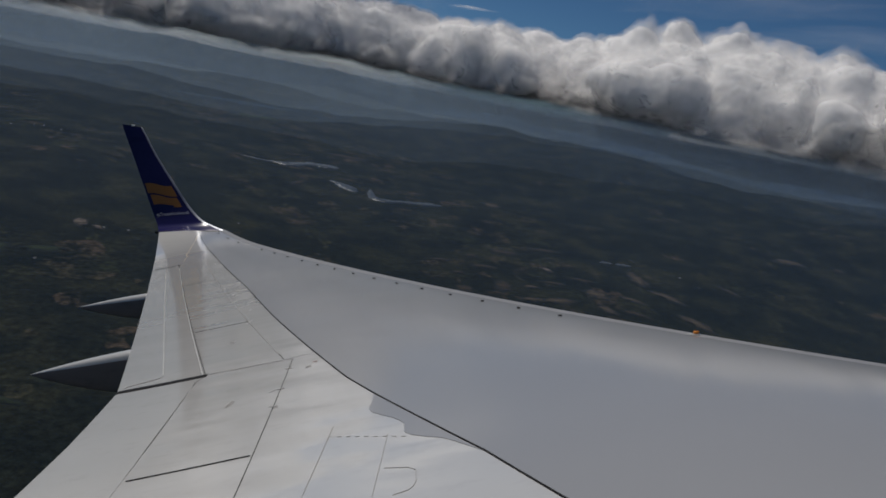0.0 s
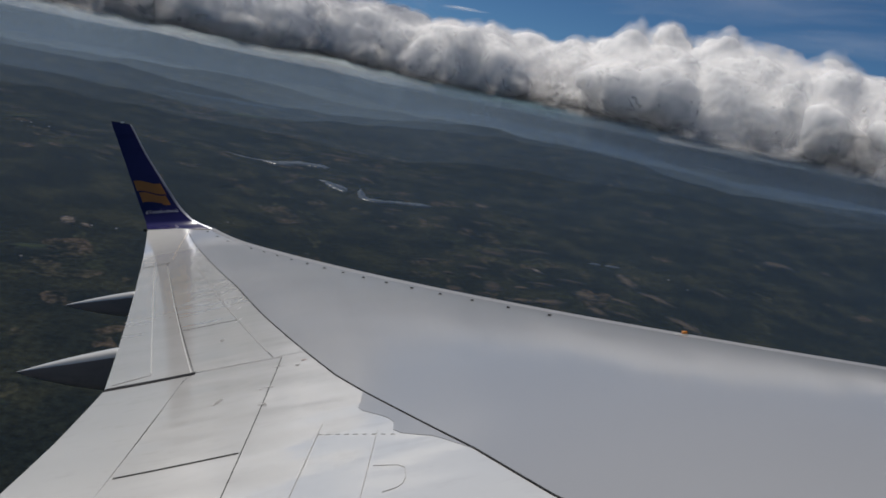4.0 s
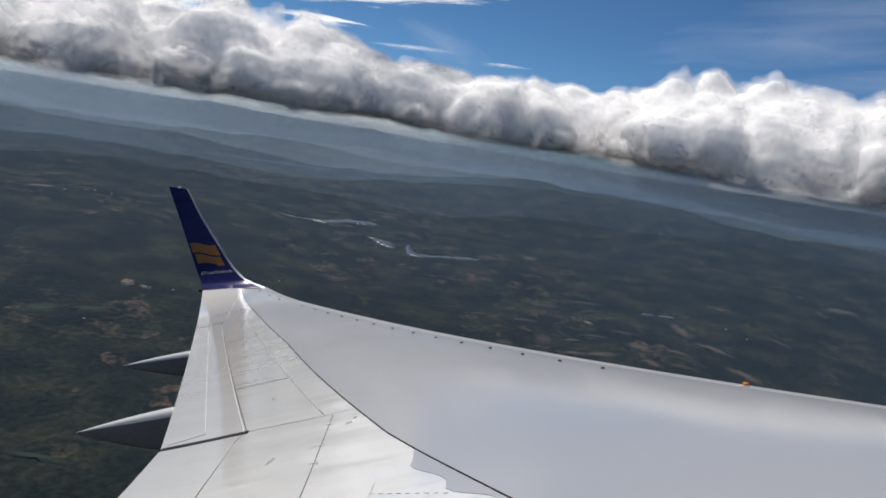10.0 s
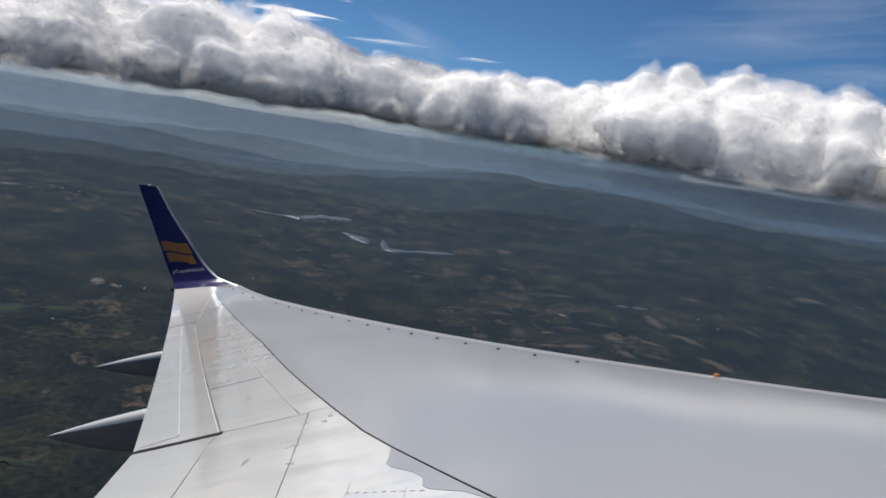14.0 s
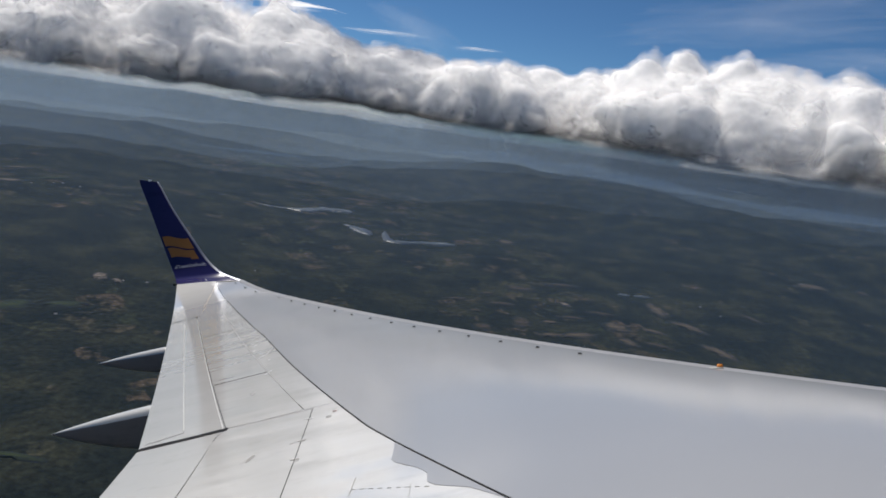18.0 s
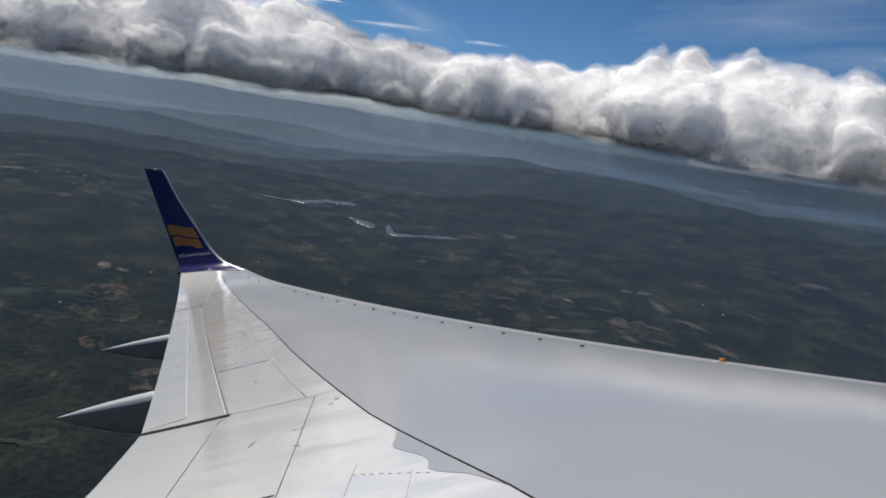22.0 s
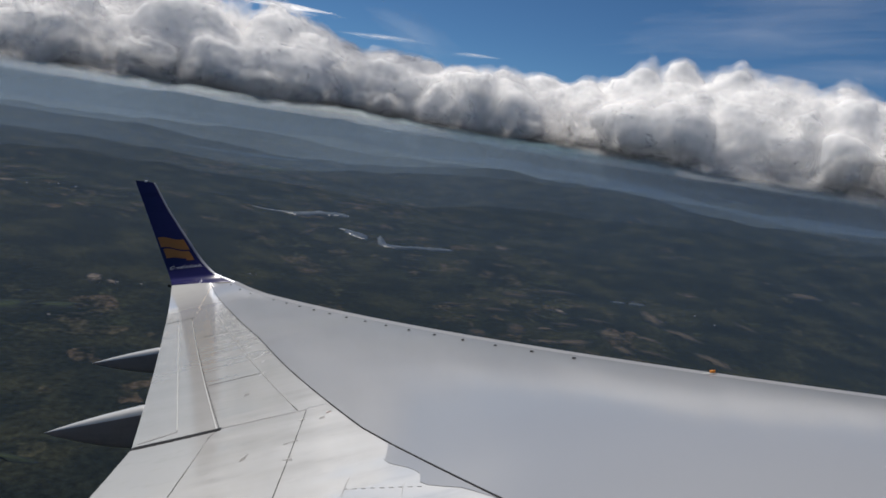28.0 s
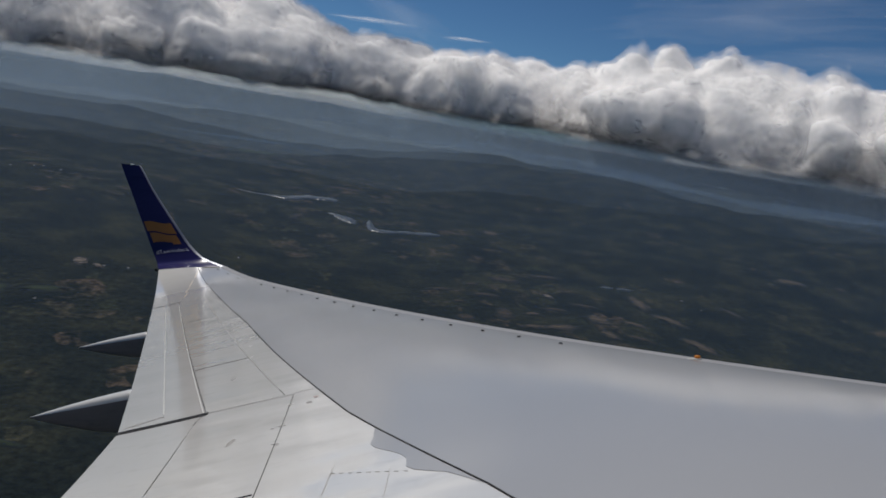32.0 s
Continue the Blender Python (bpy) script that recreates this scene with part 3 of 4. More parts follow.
def cloud(name, az, rng, hgt, shape, label, soft=18, drop=0.0):
    """A cloud over a fan of bearings (degrees), ranges and heights above the eye; shape(az, r, z) gives metres inside its plain outline and metres above its base."""
    aa, rr, zz = np.meshgrid(np.arange(*az), np.arange(*rng), np.arange(*hgt), indexing="ij")
    a, r, z = aa.ravel(), rr.ravel(), zz.ravel()
    p = np.stack([r * np.sin(np.radians(a)), r * np.cos(np.radians(a)), z], 1)
    plain, over_base = shape(a, r, z)
    field, mild = ((plain + billow(p + drop, k)).reshape(aa.shape) for k in (2, 1))
    hollow = (40 * np.exp(-np.maximum(over_base, 0) / 45)).reshape(aa.shape)
    for axis in range(3):
        for edge in (0, -1):
            np.moveaxis(field, axis, 0)[edge] = -200
            np.moveaxis(mild, axis, 0)[edge] = -200
    root = new(name)
    root.location = (0, 0, EYE_Z)
    made = []
    for part, level, mat in [("core", field - soft * 0.5 - hollow, CLOUD)] + [("fringe", field * (1 - k / 4) + mild * k / 4 + soft * (0.6 * k - 0.05) - hollow * (0.75 - 0.25 * k), CLOUD_SOFT[k]) for k in range(4)]:
        v, q = surface(level)
        va, vr, vz = az[0] + v[:, 0] * az[2], rng[0] + v[:, 1] * rng[2], hgt[0] + v[:, 2] * hgt[2]
        xyz = np.stack([vr * np.sin(np.radians(va)), vr * np.cos(np.radians(va)), vz], 1)
        ob = big_mesh(part, xyz, q, mat)
        ob.parent = root
        made.append(ob)
    return tagged(root, label, "cloud")


BANK = [(-75, 5.0, 0.9), (-40, 5.0, 0.9), (-26, 5.0, 0.9), (-18, 6.1, 0.8), (-10, 6.4, 0.9), (-4, 7.0, 1.0), (1, 6.3, 1.0), (5, 5.7, 0.9),
        (10, 5.8, 0.9), (16, 6.3, 0.8), (22, 6.4, 0.8), (29, 7.0, 0.5), (36, 6.9, 0.4), (60, 8.2, 0.4), (90, 8.0, 0.4)]


def bank_shape(a, r, z):
    knots = np.array(BANK)
    top = np.tan(np.radians(np.interp(a, knots[:, 0], knots[:, 1]))) * 4420 - 40
    low = np.tan(np.radians(np.interp(a, knots[:, 0], knots[:, 2]))) * r
    tall = top - low
    front = np.interp(a, [-40, 0, 15, 40], [640, 640, 800, 1150])
    dr = np.where(r < 4450, (4450 - r) / front, (r - 4450) / 420)
    dome = (1 - np.sqrt((np.maximum(z - low, 0) / tall) ** 2 + dr ** 2)) * tall * 0.85
    return np.minimum(dome, (z - low) * 2.6 + 35) - 40 * np.clip((low - z) / 40, 0, 5), z - low


cloud("cumulus_bank", (-58, 76, 0.16), (3240, 4890, 13), (-60, 780, 11), bank_shape,
      "long bank of white cumulus with grey flat base")


# thin ice clouds high above the bank
def cirrus(az, el, reach, half, thick, roll, mat):
    """A slanting sheet at bearing and height (degrees), reaching `half` degrees to each side; roll lifts its right end."""
    n, m = 24, 6
    long, wide = reach * math.tan(radians(half)), reach * radians(thick) / math.sin(radians(el + 25)) / 2
    verts, faces = [(0, 0, 0.0)], []
    for k in range(1, m + 1):
        for i in range(n):
            a = 2 * math.pi * i / n
            r = k / m
            verts.append((r * math.cos(a), r * math.sin(a), -8 * r * r + 5 * math.sin(3 * a) * r))
    faces += [(0, 1 + i, 1 + (i + 1) % n) for i in range(n)]
    for k in range(m - 1):
        o = 1 + k * n
        faces += [(o + i, o + n + i, o + n + (i + 1) % n, o + (i + 1) % n) for i in range(n)]
    ob = mesh_object("cirrus_cloud", verts, faces, mat)
    x, y = reach * math.sin(radians(az)), reach * math.cos(radians(az))
    ob.matrix_world = pose(x, y, EYE_Z + reach * math.tan(radians(el)), -25, -roll, -az) @ Matrix.Diagonal((long, wide, 1, 1))
    return tagged(ob, "streak of white ice cloud in blue sky" if mat != WISP else "faint veil of thin ice cloud in blue sky", "cloud", "ice clouds")


for az, el, reach, half, thick, roll, mat in [
        (-20, 6.5, 4700, 12, 3.0, 6, CIRRUS), (-2, 10.6, 4600, 13, 3.4, 7, CIRRUS), (-6, 7.7, 4700, 5.0, 0.8, 1, CIRRUS), (4, 7.4, 4700, 5, 4.0, -20, WISP),
        (30, 10.8, 4600, 13, 5, 6, WISP), (37, 8.8, 4600, 9, 2.6, 5, WISP), (1.5, 6.8, 4700, 5.5, 0.5, 3, STREAK), (9, 6.6, 4700, 3.2, 0.4, 3, STREAK), (34, 13.4, 4500, 12, 3.0, 5, WISP)]:
    cirrus(az, el, reach, half, thick, roll, mat)


# ---- the airliner: everything below is in its own axes, x forward, y outboard, z up ----
plane = new("airliner_wing")
plane.matrix_world = pose(0, 0, EYE_Z, -18.065, -5.922, 0)
tagged(plane, "white and grey airliner wing with dark blue upturned tip", "airplane wing")

REAR = [(0.0, -1.55), (1.0, -1.6), (4.4, -1.73), (5.2, -1.75), (6.55, -1.826), (17.2, -4.114)]


def along(y, knots, col=1):
    for p, q in zip(knots, knots[1:]):
        if y <= q[0]:
            break
    f = (y - p[0]) / (q[0] - p[0])
    return p[col] + (q[col] - p[col]) * f


def front_x(y):
    return 6.490 - 0.535 * y


def front_z(y):
    return 0.003857 * y * y + 0.04888 * y - 0.7594 + 0.10 * max(0, (y - 15.2) / 2) ** 2


def skin_z(x, y):
    """Height of the wing's upper surface."""
    c = 6.9094 - 0.3202 * y
    s = (front_x(y) - x) / c
    back = 0.006744 * y * y + 0.02447 * y - 1.4162 + 0.29 * max(0, (y - 15) / 2.2) ** 2.5
    return front_z(y) + (back - front_z(y)) * s + 0.20 * c * s * (1 - s) * (1.35 - s) + 0.07 * max(0, 1 - max(0, s) / 0.30) ** 2


def part(name, bm_or_geo, mat, parent, label="", smooth=True):
    verts, faces = bm_or_geo
    return mesh_object(name, verts, faces, mat, parent, smooth, label)


def panel(name, y0, y1, xa, xb, mat, parent, lift=0.0, thick=0.014, ny=None, nx=None, gap=0.004, label="", dip=0.0):
    """A sheet of skin between two spanwise lines xa(y) (front) and xb(y) (back), with its own edges."""
    ny = ny or max(2, int((y1 - y0) / 0.16))
    nx = nx or 10
    y0, y1 = y0 + gap, y1 - gap
    top = []
    for i in range(ny + 1):
        y = y0 + (y1 - y0) * i / ny
        a, b = xa(y) - gap, xb(y) + gap
        for j in range(nx + 1):
            x = a + (b - a) * j / nx
            top.append((x, y, skin_z(x, y) + lift - dip * j / nx))
    n = len(top)
    verts = top + [(x, y, z - thick) for x, y, z in top]
    w = nx + 1
    faces = []
    for i in range(ny):
        for j in range(nx):
            q = (i * w + j, i * w + j + 1, (i + 1) * w + j + 1, (i + 1) * w + j)
            faces += [q[::-1], tuple(k + n for k in q)]
    rim = [i * w for i in range(ny + 1)] + [ny * w + j for j in range(1, w)] + [i * w + nx for i in range(ny - 1, -1, -1)] + [j for j in range(nx - 1, 0, -1)]
    m = len(rim)
    faces += [(rim[k], rim[(k + 1) % m], rim[(k + 1) % m] + n, rim[k] + n) for k in range(m)]
    me_ob = part(name, (verts, faces), mat, parent, label)
    me_ob.data.set_sharp_from_angle(angle=radians(40))
    return me_ob


def strip(name, pts, width, mat, parent, lift=0.003, label="", thick=0.006):
    """A narrow band laid along points (x, y) of the upper surface."""
    verts, faces = [], []
    fine = []
    for (ax, ay), (bx, by) in zip(pts, pts[1:]):
        steps = max(1, int(math.hypot(bx - ax, by - ay) / 0.2))
        fine += [(ax + (bx - ax) * k / steps, ay + (by - ay) * k / steps) for k in range(steps)]
    fine.append(pts[-1])
    for i, (x, y) in enumerate(fine):
        (ax, ay), (bx, by) = fine[max(0, i - 1)], fine[min(len(fine) - 1, i + 1)]
        d = math.hypot(bx - ax, by - ay)
        nx, ny = -(by - ay) / d * width / 2, (bx - ax) / d * width / 2
        for px, py, dz in ((x + nx, y + ny, -thick), (x + nx, y + ny, 0), (x - nx, y - ny, 0), (x - nx, y - ny, -thick)):
            verts.append((px, py, skin_z(px, py) + lift + dz))
        if i:
            a, b = 4 * (i - 1), 4 * i
            faces += [(a, b, b + 1, a + 1), (a + 1, b + 1, b + 2, a + 2), (a + 2, b + 2, b + 3, a + 3)]
    e = 4 * (len(fine) - 1)
    faces += [(0, 1, 2, 3), (e + 3, e + 2, e + 1, e)]
    return part(name, (verts, faces), mat, parent, label, smooth=False)


SPAR = [(0.0, 2.12), (1.0, 1.74), (2.911, 1.028), (3.615, 0.828), (5.009, 0.333), (5.568, 0.146), (8.438, -0.635), (10.877, -1.276), (15.221, -2.596), (17.2, -3.22)]
HINGE = [(0.0, -1.1), (4.09, -1.136), (6.36, -1.139), (6.55, -1.085), (14.0, -2.93), (17.2, -3.7)]


def spar(y):
    return along(y, SPAR)


def hinge(y):
    return along(y, HINGE)


def rear(y):
    return along(y, REAR)


# main skin from the leading edge strip back to the spar line
panel("main_skin", 1.0, 17.2, front_x, spar, GREY, plane, nx=26, ny=110, label="smooth light grey coated upper skin")

# rounded leading edge
NOSE = [(0, 0.45), (0.1, 0.52), (0.2, 0.58), (0.4, 0.67), (0.6, 0.67), (0.78, 0.50), (0.92, 0.0), (1.0, -0.8), (0.97, -1.6), (0.8, -2.3), (0.4, -2.9), (0, -3.2)]


def leading_edge():
    verts, faces, n = [], [], 120
    for i in range(n + 1):
        y = 1.0 + 16.2 * i / n
        c = front_x(y) - rear(y)
        ln, rise = 0.09 * c + 0.05, 0.11 + 0.006 * (y - 10)
        for f, g in NOSE:
            verts.append((front_x(y) + 0.003 + f * ln, y, front_z(y) + g * rise * (1 if g > 0 else 0.6 + c * 0.12)))
    w = len(NOSE)
    for i in range(n):
        for j in range(w - 1):
            faces.append((i * w + j, i * w + j + 1, (i + 1) * w + j + 1, (i + 1) * w + j))
    return verts, faces


part("leading_edge", leading_edge(), SLAT, plane, "pale grey rounded leading edge")


# underside and inner structure, closed below the panels
def hull(drop, mat, name, label):
    verts, faces, n, w = [], [], 60, 14
    for i in range(n + 1):
        y = 1.0 + 16.18 * i / n
        c = front_x(y) - rear(y)
        for j in range(w + 1):
            s = 0.01 + 0.97 * j / w
            x = front_x(y) - c * s
            verts.append((x, y, skin_z(x, y) - drop(s, c)))
    for i in range(n):
        for j in range(w):
            q = (i * (w + 1) + j, i * (w + 1) + j + 1, (i + 1) * (w + 1) + j + 1, (i + 1) * (w + 1) + j)
            faces.append(q)
    return part(name, (verts, faces), mat, plane, label)


hull(lambda s, c: 0.03, INNER, "inner_structure", "dark primed structure inside the panel gaps")
hull(lambda s, c: 0.035 + 0.115 * c * math.sin(math.pi * min(1, (1 - s) * 0.75 + 0.02)) ** 1.0, BELLY, "lower_skin", "grey lower wing skin")

# fixed strip behind the spar, then spoilers
strip("spar_seal", [(x, y) for y, x in SPAR[1:-1]], 0.011, DARK, plane, 0.004, "black rubber sealing line along the spar")
back_of_cap = lambda y: -0.421 - 0.2757 * (y - 6.609)
panel("spar_cap_panel", 6.55, 14.25, spar, back_of_cap, WHITE, plane, ny=48, nx=4)
for y0, y1 in ((6.55, 8.6), (8.6, 12.1), (12.1, 14.25)):
    panel("spoiler", y0, y1, back_of_cap, hinge, WHITE, plane, nx=6, label="white spoiler panel lying flush")
panel("tip_panel", 14.25, 17.2, spar, rear, WHITE_SMOOTH, plane, nx=12, gap=0.005)
# aileron and its tab
aileron = panel("aileron", 6.57, 14.22, hinge, rear, WHITE_SMOOTH, plane, nx=12, gap=0.003, label="white aileron with pale seals")
strip("tab_seal", [(-1.52, 6.88), (-3.118, 13.77)], 0.008, SEAL, aileron, 0.004)
strip("tab_joint", [(-1.50, 6.80), (-1.80, 6.67)], 0.010, STENCIL, aileron, 0.004)
strip("hinge_seal", [(-1.12, 6.6), (-2.92, 13.95)], 0.007, SEAL, plane, 0.003, "pale seal along the aileron hinge")
strip("aileron_gap", [(-1.07, 6.54), (-1.45, 6.54), (-1.82, 6.54)], 0.09, DARK, plane, 0.003, "dark gap at the aileron's inner end")
strip("aileron_outer_gap", [(-2.93, 14.22), (-3.46, 14.24)], 0.022, DARK, plane, 0.003)
# inner panels, flap
line_x = lambda y: -0.325 - 0.041 * (6.5 - y)
panel("flap", 1.0, 6.53, hinge, rear, WHITE_SMOOTH, plane, nx=8, gap=0.005, label="white trailing edge flap, stowed")
panel("inner_spoiler", 4.28, 6.55, line_x, hinge, WHITE, plane, nx=8, gap=0.003, label="white inner spoiler panel")
panel("inner_spoiler", 1.0, 4.28, line_x, hinge, WHITE, plane, nx=8, gap=0.003)
panel("fixed_panel", 1.0, 6.55, spar, line_x, WHITE, plane, nx=12, gap=0.003, label="white fixed panel behind the spar")
strip("flap_seal", [(-1.139, 6.36), (-1.143, 5.09), (-1.136, 4.09), (-1.12, 2.5)], 0.006, WHITE_SMOOTH, plane, 0.004)
strip("panel_joint", [(line_x(6.5), 6.5), (line_x(4.5), 4.5), (line_x(2.5), 2.5)], 0.004, DARK, plane, 0.003)
strip("panel_joint", [(-0.43, 4.28), (-1.11, 4.275)], 0.018, DARK, plane, 0.003)
strip("panel_joint", [(-1.09, 6.56), (-0.33, 6.50)], 0.004, STENCIL, plane, 0.003)
strip("panel_joint", [(0.049, 4.494), (-0.10, 3.506), (-0.2, 2.8)], 0.003, STENCIL, plane, 0.003)
strip("panel_joint", [(0.368, 4.175), (0.239, 3.385), (0.15, 2.8)], 0.0025, STENCIL, plane, 0.003)
strip("panel_joint", [(0.311, 3.658), (0.43, 3.60), (0.462, 3.55), (0.45, 3.42), (0.427, 3.36), (0.40, 3.33), (0.327, 3.313)], 0.0025, STENCIL, plane, 0.003)
for k in range(9):
    x = 0.02 + 0.052 * k
    strip("fastener_row", [(x, 4.317 - 0.031 * k), (x + 0.026, 4.302 - 0.031 * k)], 0.0028, STENCIL, plane, 0.003)
for y in (8.6, 12.1):
    strip("panel_joint", [(back_of_cap(y), y), (hinge(y) + 0.02, y)], 0.012, DARK, plane, 0.003)
strip("panel_joint", [(back_of_cap(13.9), 13.9), (back_of_cap(10.8), 10.8), (back_of_cap(6.8), 6.8)], 0.005, STENCIL, plane, 0.003)

# oil streak on the tip panel; short pale strips behind the spar paint crinkled reflections
for k, (x, y) in enumerate(((-3.15, 16.9), (-3.12, 16.2), (-3.07, 15.6), (-3.0, 15.1))):
    strip("oil_streak", [(x, y), (x + 0.012 * (k % 2), y - 0.26), (x + 0.03, y - 0.52)], 0.022 - 0.004 * k, STAIN, plane, 0.003)
rnd = random.Random(23)
for k in range(16):
    y = rnd.uniform(8.0, 13.8)
    x = spar(y) - rnd.uniform(0.05, 0.30)
    strip("reflection_streak", [(x, y), (x - rnd.uniform(0.02, 0.07), y - rnd.uniform(0.05, 0.16))], rnd.uniform(0.006, 0.013), SEAL, plane, 0.0025)
# hinge bolts along the inner panel joint
for x, y in ((line_x(5.62), 5.62), (line_x(5.2), 5.2), (line_x(6.2), 6.2)):
    strip("hinge_mark", [(x - 0.03, y), (x + 0.03, y - 0.005)], 0.02, STENCIL, plane, 0.0035)

# grey coating that runs out over the white with a wavy edge
WAVE = [(3.62, 0.82), (3.735, 0.755), (3.82, 0.71), (3.908, 0.655), (3.98, 0.57), (4.054, 0.495), (4.13, 0.458), (4.19, 0.465), (4.27, 0.472), (4.351, 0.45), (4.43, 0.41),
        (4.511, 0.355), (4.6, 0.30), (4.686, 0.280), (4.75, 0.29), (4.8, 0.303), (4.9, 0.31), (5.0, 0.325)]
panel("coating_edge", 3.62, 5.0, lambda y: spar(y) - 0.012, lambda y: along(y, WAVE), GREY, plane, lift=0.003, thick=0.004, ny=70, nx=4, gap=0.0,
      label="wavy edge of the grey coating over white paint")


# small vortex fasteners in a row behind the leading edge
def stud(y, parent):
    x = front_x(y) - max(0.13, 0.27 - 0.025 * (y - 8.5))
    z = skin_z(x, y)
    bm = bmesh.new()
    bmesh.ops.create_cone(bm, cap_ends=True, segments=8, radius1=0.029, radius2=0.020, depth=0.012)
    verts = [(v.co.x * 0.8 + x, v.co.y * 1.25 + y, v.co.z + z + 0.010) for v in bm.verts]
    faces = [[v.index for v in f.verts] for f in bm.faces]
    bm.free()
    return part("stud", (verts, faces), DARK, parent, smooth=False)


for k in range(22):
    y = 7.09 + 0.5815 * k
    if y < 17.0 and k != 14:
        stud(y, plane)


def stencil(x, y, sx, sy, mat, bars):
    for k in range(bars):
        f = (k + 0.5) / bars - 0.5
        strip("stencil_mark", [(x - sx / 3, y + f * sy * 0.7), (x + sx / 3, y + f * sy * 0.7)], sy / bars * 0.25, mat, plane, 0.003)


strip("stencil_mark", [(-0.724 + 0.016 * math.cos(k * math.pi / 6) + 0.02 * math.sin(k * math.pi / 6), 5.49 + 0.07 * math.sin(k * math.pi / 6)) for k in range(13)], 0.010, STENCIL, plane, 0.003)
strip("stencil_mark", [(-0.73, 5.46), (-0.718, 5.52)], 0.008, STENCIL, plane, 0.003)
stencil(-1.012, 7.69, 0.06, 0.15, STENCIL, 2)
stencil(-1.50, 9.58, 0.06, 0.15, STENCIL, 2)
stencil(-1.89, 11.32, 0.06, 0.15, STENCIL, 2)
stencil(-0.12, 6.25, 0.06, 0.07, RED, 2)
stencil(-0.17, 6.12, 0.07, 0.09, STENCIL, 2)
stencil(-0.43, 5.6, 0.05, 0.04, STENCIL, 1)
stencil(-0.36, 5.15, 0.05, 0.04, STENCIL, 1)

# amber inspection lamp on the leading edge
LX_, LY_ = front_x(6.13) + 0.20, 6.13
lamp_z = front_z(6.13) + 0.055
bm = bmesh.new()
bmesh.ops.create_cube(bm, size=1)
bmesh.ops.bevel(bm, geom=bm.edges[:], offset=0.12, segments=2, affect="EDGES")
part("marker_lamp", ([(v.co.x * 0.045 + LX_, v.co.y * 0.04 + LY_, v.co.z * 0.035 + lamp_z + 0.022) for v in bm.verts], [[v.index for v in f.verts] for f in bm.faces]), AMBER, plane, "small amber marker lamp")
part("lamp_base", ([(v.co.x * 0.12 + LX_ - 0.03, v.co.y * 0.07 + LY_, v.co.z * 0.02 + lamp_z) for v in bm.verts], [[v.index for v in f.verts] for f in bm.faces]), SEAL, plane)
bm.free()


# fairings of the flap tracks: a white cap with a grey canoe below
def fairing(y, tip, depth, width):
    tx, tz = tip
    rx, rz = rear(y) + 0.75, skin_z(rear(y), y) - 0.02
    n, m = 26, 10

    def half(a0, a1):
        verts, faces = [], []
        for i in range(n + 1):
            f = i / n
            x = rx + (tx - rx) * f
            zt = rz + (tz - rz) * max(0, (f - 0.42) / 0.58) - (0.06 * (1 - f) if f < 0.42 else 0.030 * (1 - f) / 0.58)
            h = depth * (1 - f ** 1.8) + 0.004
            wd = width * (1 - f ** 2.0) + 0.006
            for j in range(m + 1):
                a = a0 + (a1 - a0) * j / m
                up = math.sin(a)
                verts.append((x, y + wd / 2 * math.cos(a), zt - 0.05 * (1 - f) + (0.095 * (1 - f ** 3) * up if up > 0 else h * up)))
        w = m + 1
        for i in range(n):
            for j in range(m):
                faces.append((i * w + j, i * w + j + 1, (i + 1) * w + j + 1, (i + 1) * w + j))
        return verts, faces
    cap = part("flap_track_fairing", half(-0.05, math.pi + 0.05), WHITE_SMOOTH, plane, "white cap of a canoe-shaped fairing")
    part("fairing_canoe", half(math.pi + 0.05, 2 * math.pi - 0.05), BELLY, cap, "dark grey underside")


fairing(12.1, (-4.06, -0.40), 0.42, 0.24)
fairing(8.35, (-3.25, -1.043), 0.50, 0.27)

# the upturned tip
SECTIONS = [((-2.60, 17.2, 1.41), (-4.116, 17.2, 1.302)), ((-2.995, 17.42, 1.558), (-4.192, 17.42, 1.407)), ((-3.218, 17.52, 1.676), (-4.255, 17.52, 1.539)),
            ((-3.524, 17.62, 1.971), (-4.414, 17.62, 1.866)), ((-3.888, 17.7, 2.461), (-4.678, 17.7, 2.475)), ((-4.421, 17.83, 3.207), (-4.975, 17.83, 3.144)),
            ((-4.759, 17.93, 3.762), (-5.252, 17.93, 3.763)), ((-4.861, 17.96, 3.92), (-5.335, 17.96, 3.971))]


def winglet_point(w, u, side, lift=0.0):
    """w from 0 (root) to 7 (top); u from 0 (trailing edge) to 1 (leading edge); side 1 faces the cabin."""
    le, te = catmull([s[0] for s in SECTIONS], w), catmull([s[1] for s in SECTIONS], w)
    le2, te2 = catmull([s[0] for s in SECTIONS], min(7, w + 0.05)), catmull([s[1] for s in SECTIONS], min(7, w + 0.05))
    if w > 6.94:
        le2, te2 = le + (le - catmull([s[0] for s in SECTIONS], w - 0.05)), te + (te - catmull([s[1] for s in SECTIONS], w - 0.05))
    chord = le - te
    normal = chord.cross((le2 + te2) - (le + te)).normalized()
    if normal.y > 0 or (abs(normal.y) < 0.2 and normal.z < 0):
        normal = -normal
    s = 1 - u
    prof = 5 * 0.085 * (0.2969 * math.sqrt(max(s, 0)) - 0.126 * s - 0.3516 * s * s + 0.2843 * s ** 3 - 0.1015 * s ** 4)
    return te + chord * u + normal * (side * prof * chord.length * 0.75 * min(1.0, 0.12 + 0.44 * w) + lift)


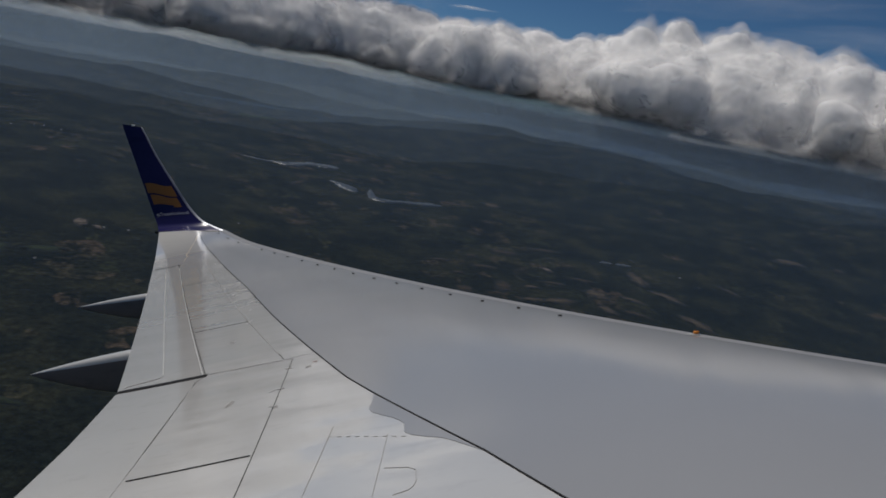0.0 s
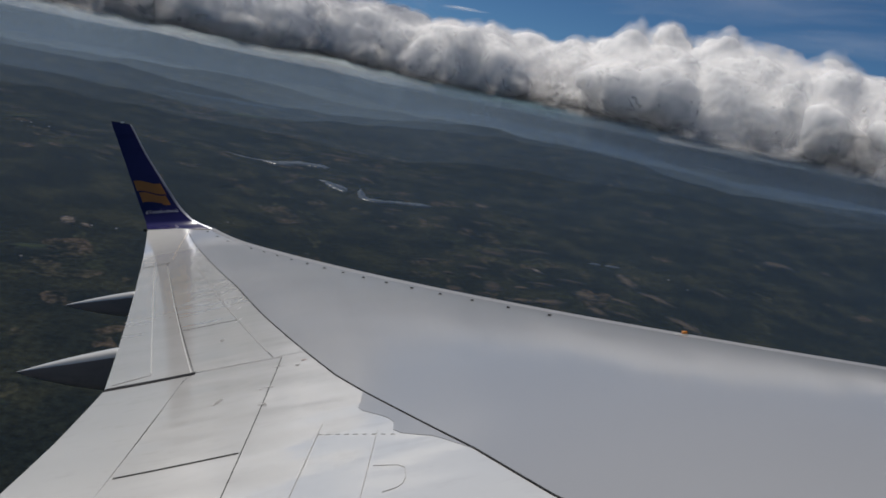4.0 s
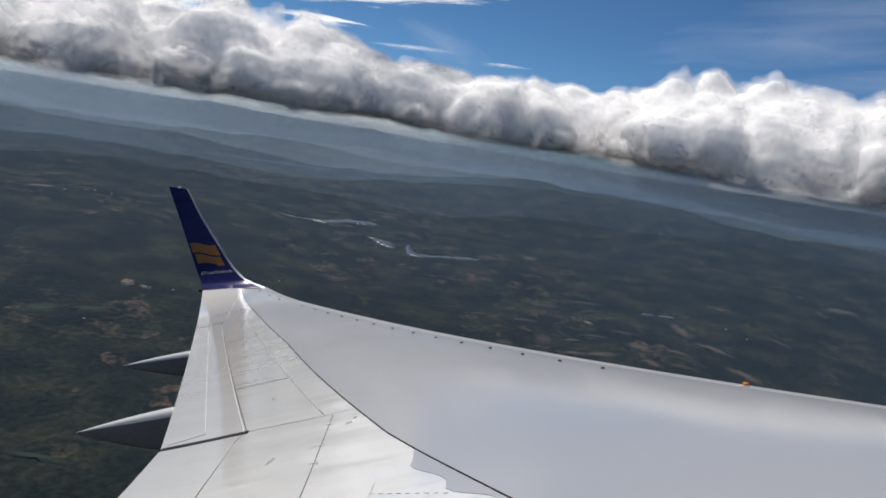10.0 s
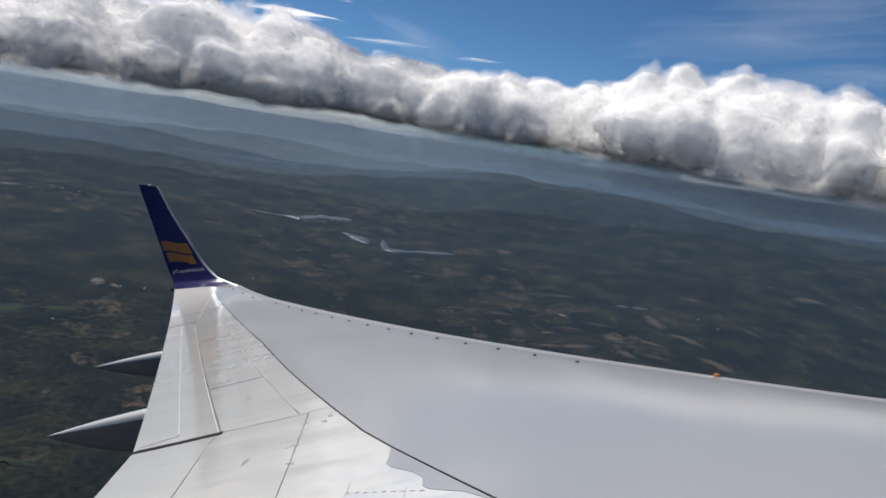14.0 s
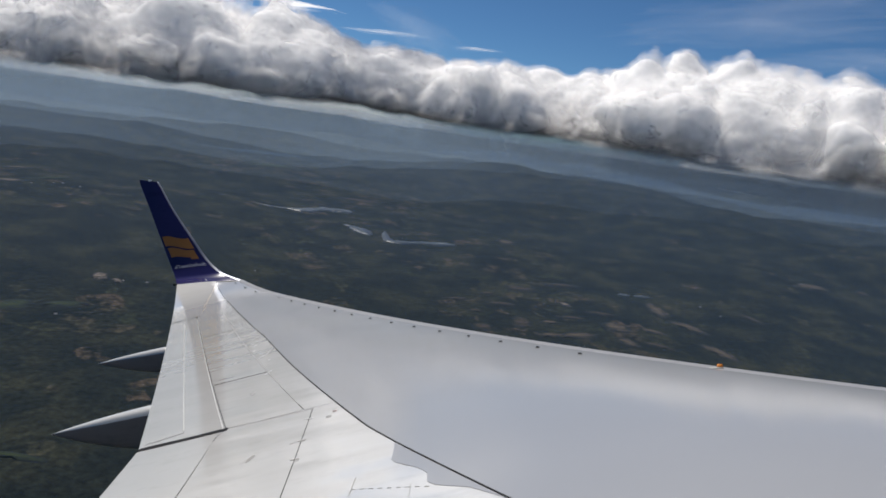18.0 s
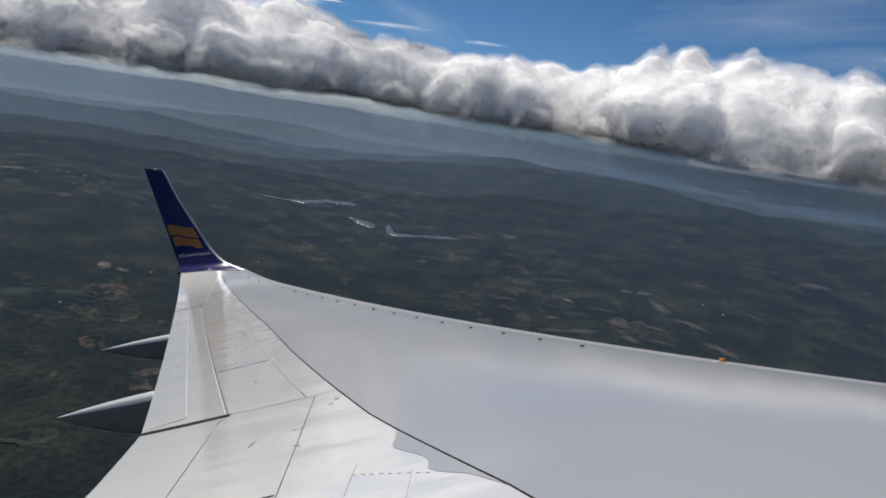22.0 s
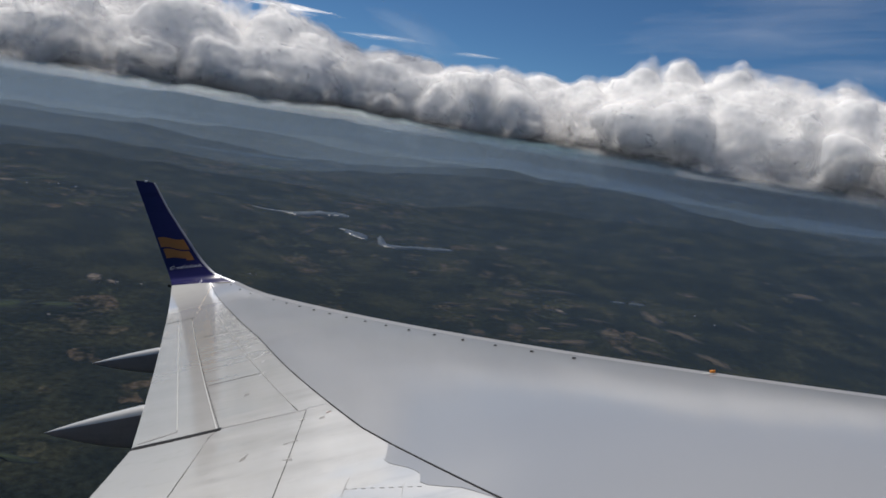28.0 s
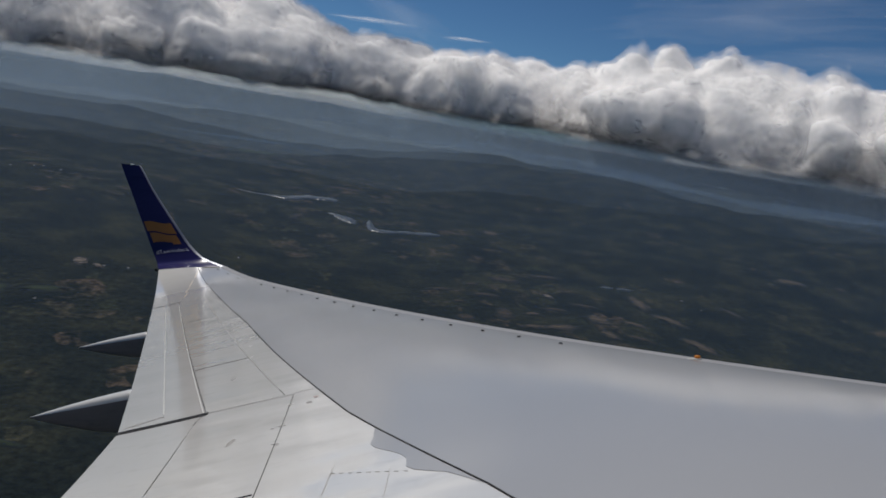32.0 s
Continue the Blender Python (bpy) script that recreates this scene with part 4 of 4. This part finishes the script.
def winglet_shell(u0, u1, nu, lift=0.0):
    verts, faces, nw = [], [], 56
    us = [u0 + (u1 - u0) * (k / nu) for k in range(nu + 1)]
    loop = [(u, 1) for u in us] + [(u, -1) for u in us[::-1]]
    m = len(loop)
    for i in range(nw + 1):
        w = 7 * i / nw
        verts += [winglet_point(w, u, sd, lift * sd) for u, sd in loop]
    for i in range(nw):
        for j in range(m):
            k = (j + 1) % m
            faces.append((i * m + j, i * m + k, (i + 1) * m + k, (i + 1) * m + j))
    faces.append(tuple(range(nw * m, nw * m + m)))
    return verts, faces


winglet = part("winglet", winglet_shell(0, 0.93, 18), BLUE, plane, "dark blue winglet with gold emblem")
winglet.data.set_sharp_from_angle(angle=radians(40))
part("metal_leading_edge", winglet_shell(0.925, 1.0, 10, 0.002), METAL, winglet, "bare metal leading edge")
bm = bmesh.new()
bmesh.ops.create_uvsphere(bm, u_segments=12, v_segments=6, radius=1.0)
part("tip_light", ([Vector((-5.075, 17.945, 3.955)) + Vector((v.co.x * 0.045, v.co.y * 0.018, v.co.z * 0.020)) for v in bm.verts], [[v.index for v in f.verts] for f in bm.faces]), LENS, winglet, "small clear tip light")
bm.free()
part("root_light", ([Vector((-4.13, 17.16, 1.30)) + Vector(((i & 1) * 0.06 - 0.06, ((i >> 1) & 1) * 0.05, (i >> 2) * 0.05 - 0.05)) for i in range(8)],
                    [(0, 1, 3, 2), (4, 6, 7, 5), (0, 4, 5, 1), (2, 3, 7, 6), (0, 2, 6, 4), (1, 5, 7, 3)]), DARK, winglet, smooth=False)


def emblem(lower, upper, u0, u1, name):
    """A curved band on the cabin side of the winglet between two wavy lines."""
    n, verts, faces = 16, [], []
    for i in range(n + 1):
        f = i / n
        u = u0 + (u1 - u0) * f
        for w in (lower(f), upper(f)):
            verts.append(winglet_point(w, u, 1, 0.004))
    for i in range(n):
        faces.append((2 * i, 2 * i + 1, 2 * i + 3, 2 * i + 2))
    return part(name, (verts, faces), GOLD, winglet)


wavy = lambda f: 0.035 * math.sin(f * 2 * math.pi)
emblem(lambda f: 3.66 + wavy(f) - 0.10 * f, lambda f: 4.03 + wavy(f) - 0.02 * f, 0.06, 0.84, "emblem_band")
emblem(lambda f: 3.20 + wavy(f) - 0.05 * f, lambda f: 3.60 + wavy(f) - 0.10 * f, 0.10, 0.80, "emblem_band")
emblem(lambda f: 3.02, lambda f: 3.2 - 0.03 * f, 0.60, 0.79, "emblem_tail")

txt = bpy.data.curves.new("slogan", "FONT")
txt.body, txt.size, txt.align_x = "#TeamIceland", 1.0, "LEFT"
holder = bpy.data.objects.new("slogan", txt)
scene.collection.objects.link(holder)
flat = bpy.data.meshes.new_from_object(holder.evaluated_get(bpy.context.evaluated_depsgraph_get()))
span = max(v.co.x for v in flat.vertices)
tv = [winglet_point(2.53 + 0.25 * v.co.y / 0.75, 0.07 + 0.78 * v.co.x / span, 1, 0.005) for v in flat.vertices]
part("slogan", (tv, [list(p.vertices) for p in flat.polygons]), LETTER, winglet, "small white slogan", smooth=False)
bpy.data.objects.remove(holder)
bpy.data.meshes.remove(flat)


# plain side of the fuselage behind the window, from which the wing grows
def fuselage():
    verts, faces, n, m = [], [], 40, 48
    for i in range(n + 1):
        x = -9 + 24 * i / n
        for j in range(m + 1):
            a = radians(-180 + 360 * j / m)
            verts.append((x, -2.12 + 1.88 * math.cos(a), -0.35 + 2.0 * math.sin(a)))
    w = m + 1
    for i in range(n):
        for j in range(m):
            faces.append((i * w + j, (i + 1) * w + j, (i + 1) * w + j + 1, i * w + j + 1))
    return verts, faces


part("fuselage_side", fuselage(), WHITE, plane, "white painted fuselage side")
panel("wing_root", -0.3, 1.0, front_x, rear, GREY, plane, nx=20, ny=8, gap=0.002)
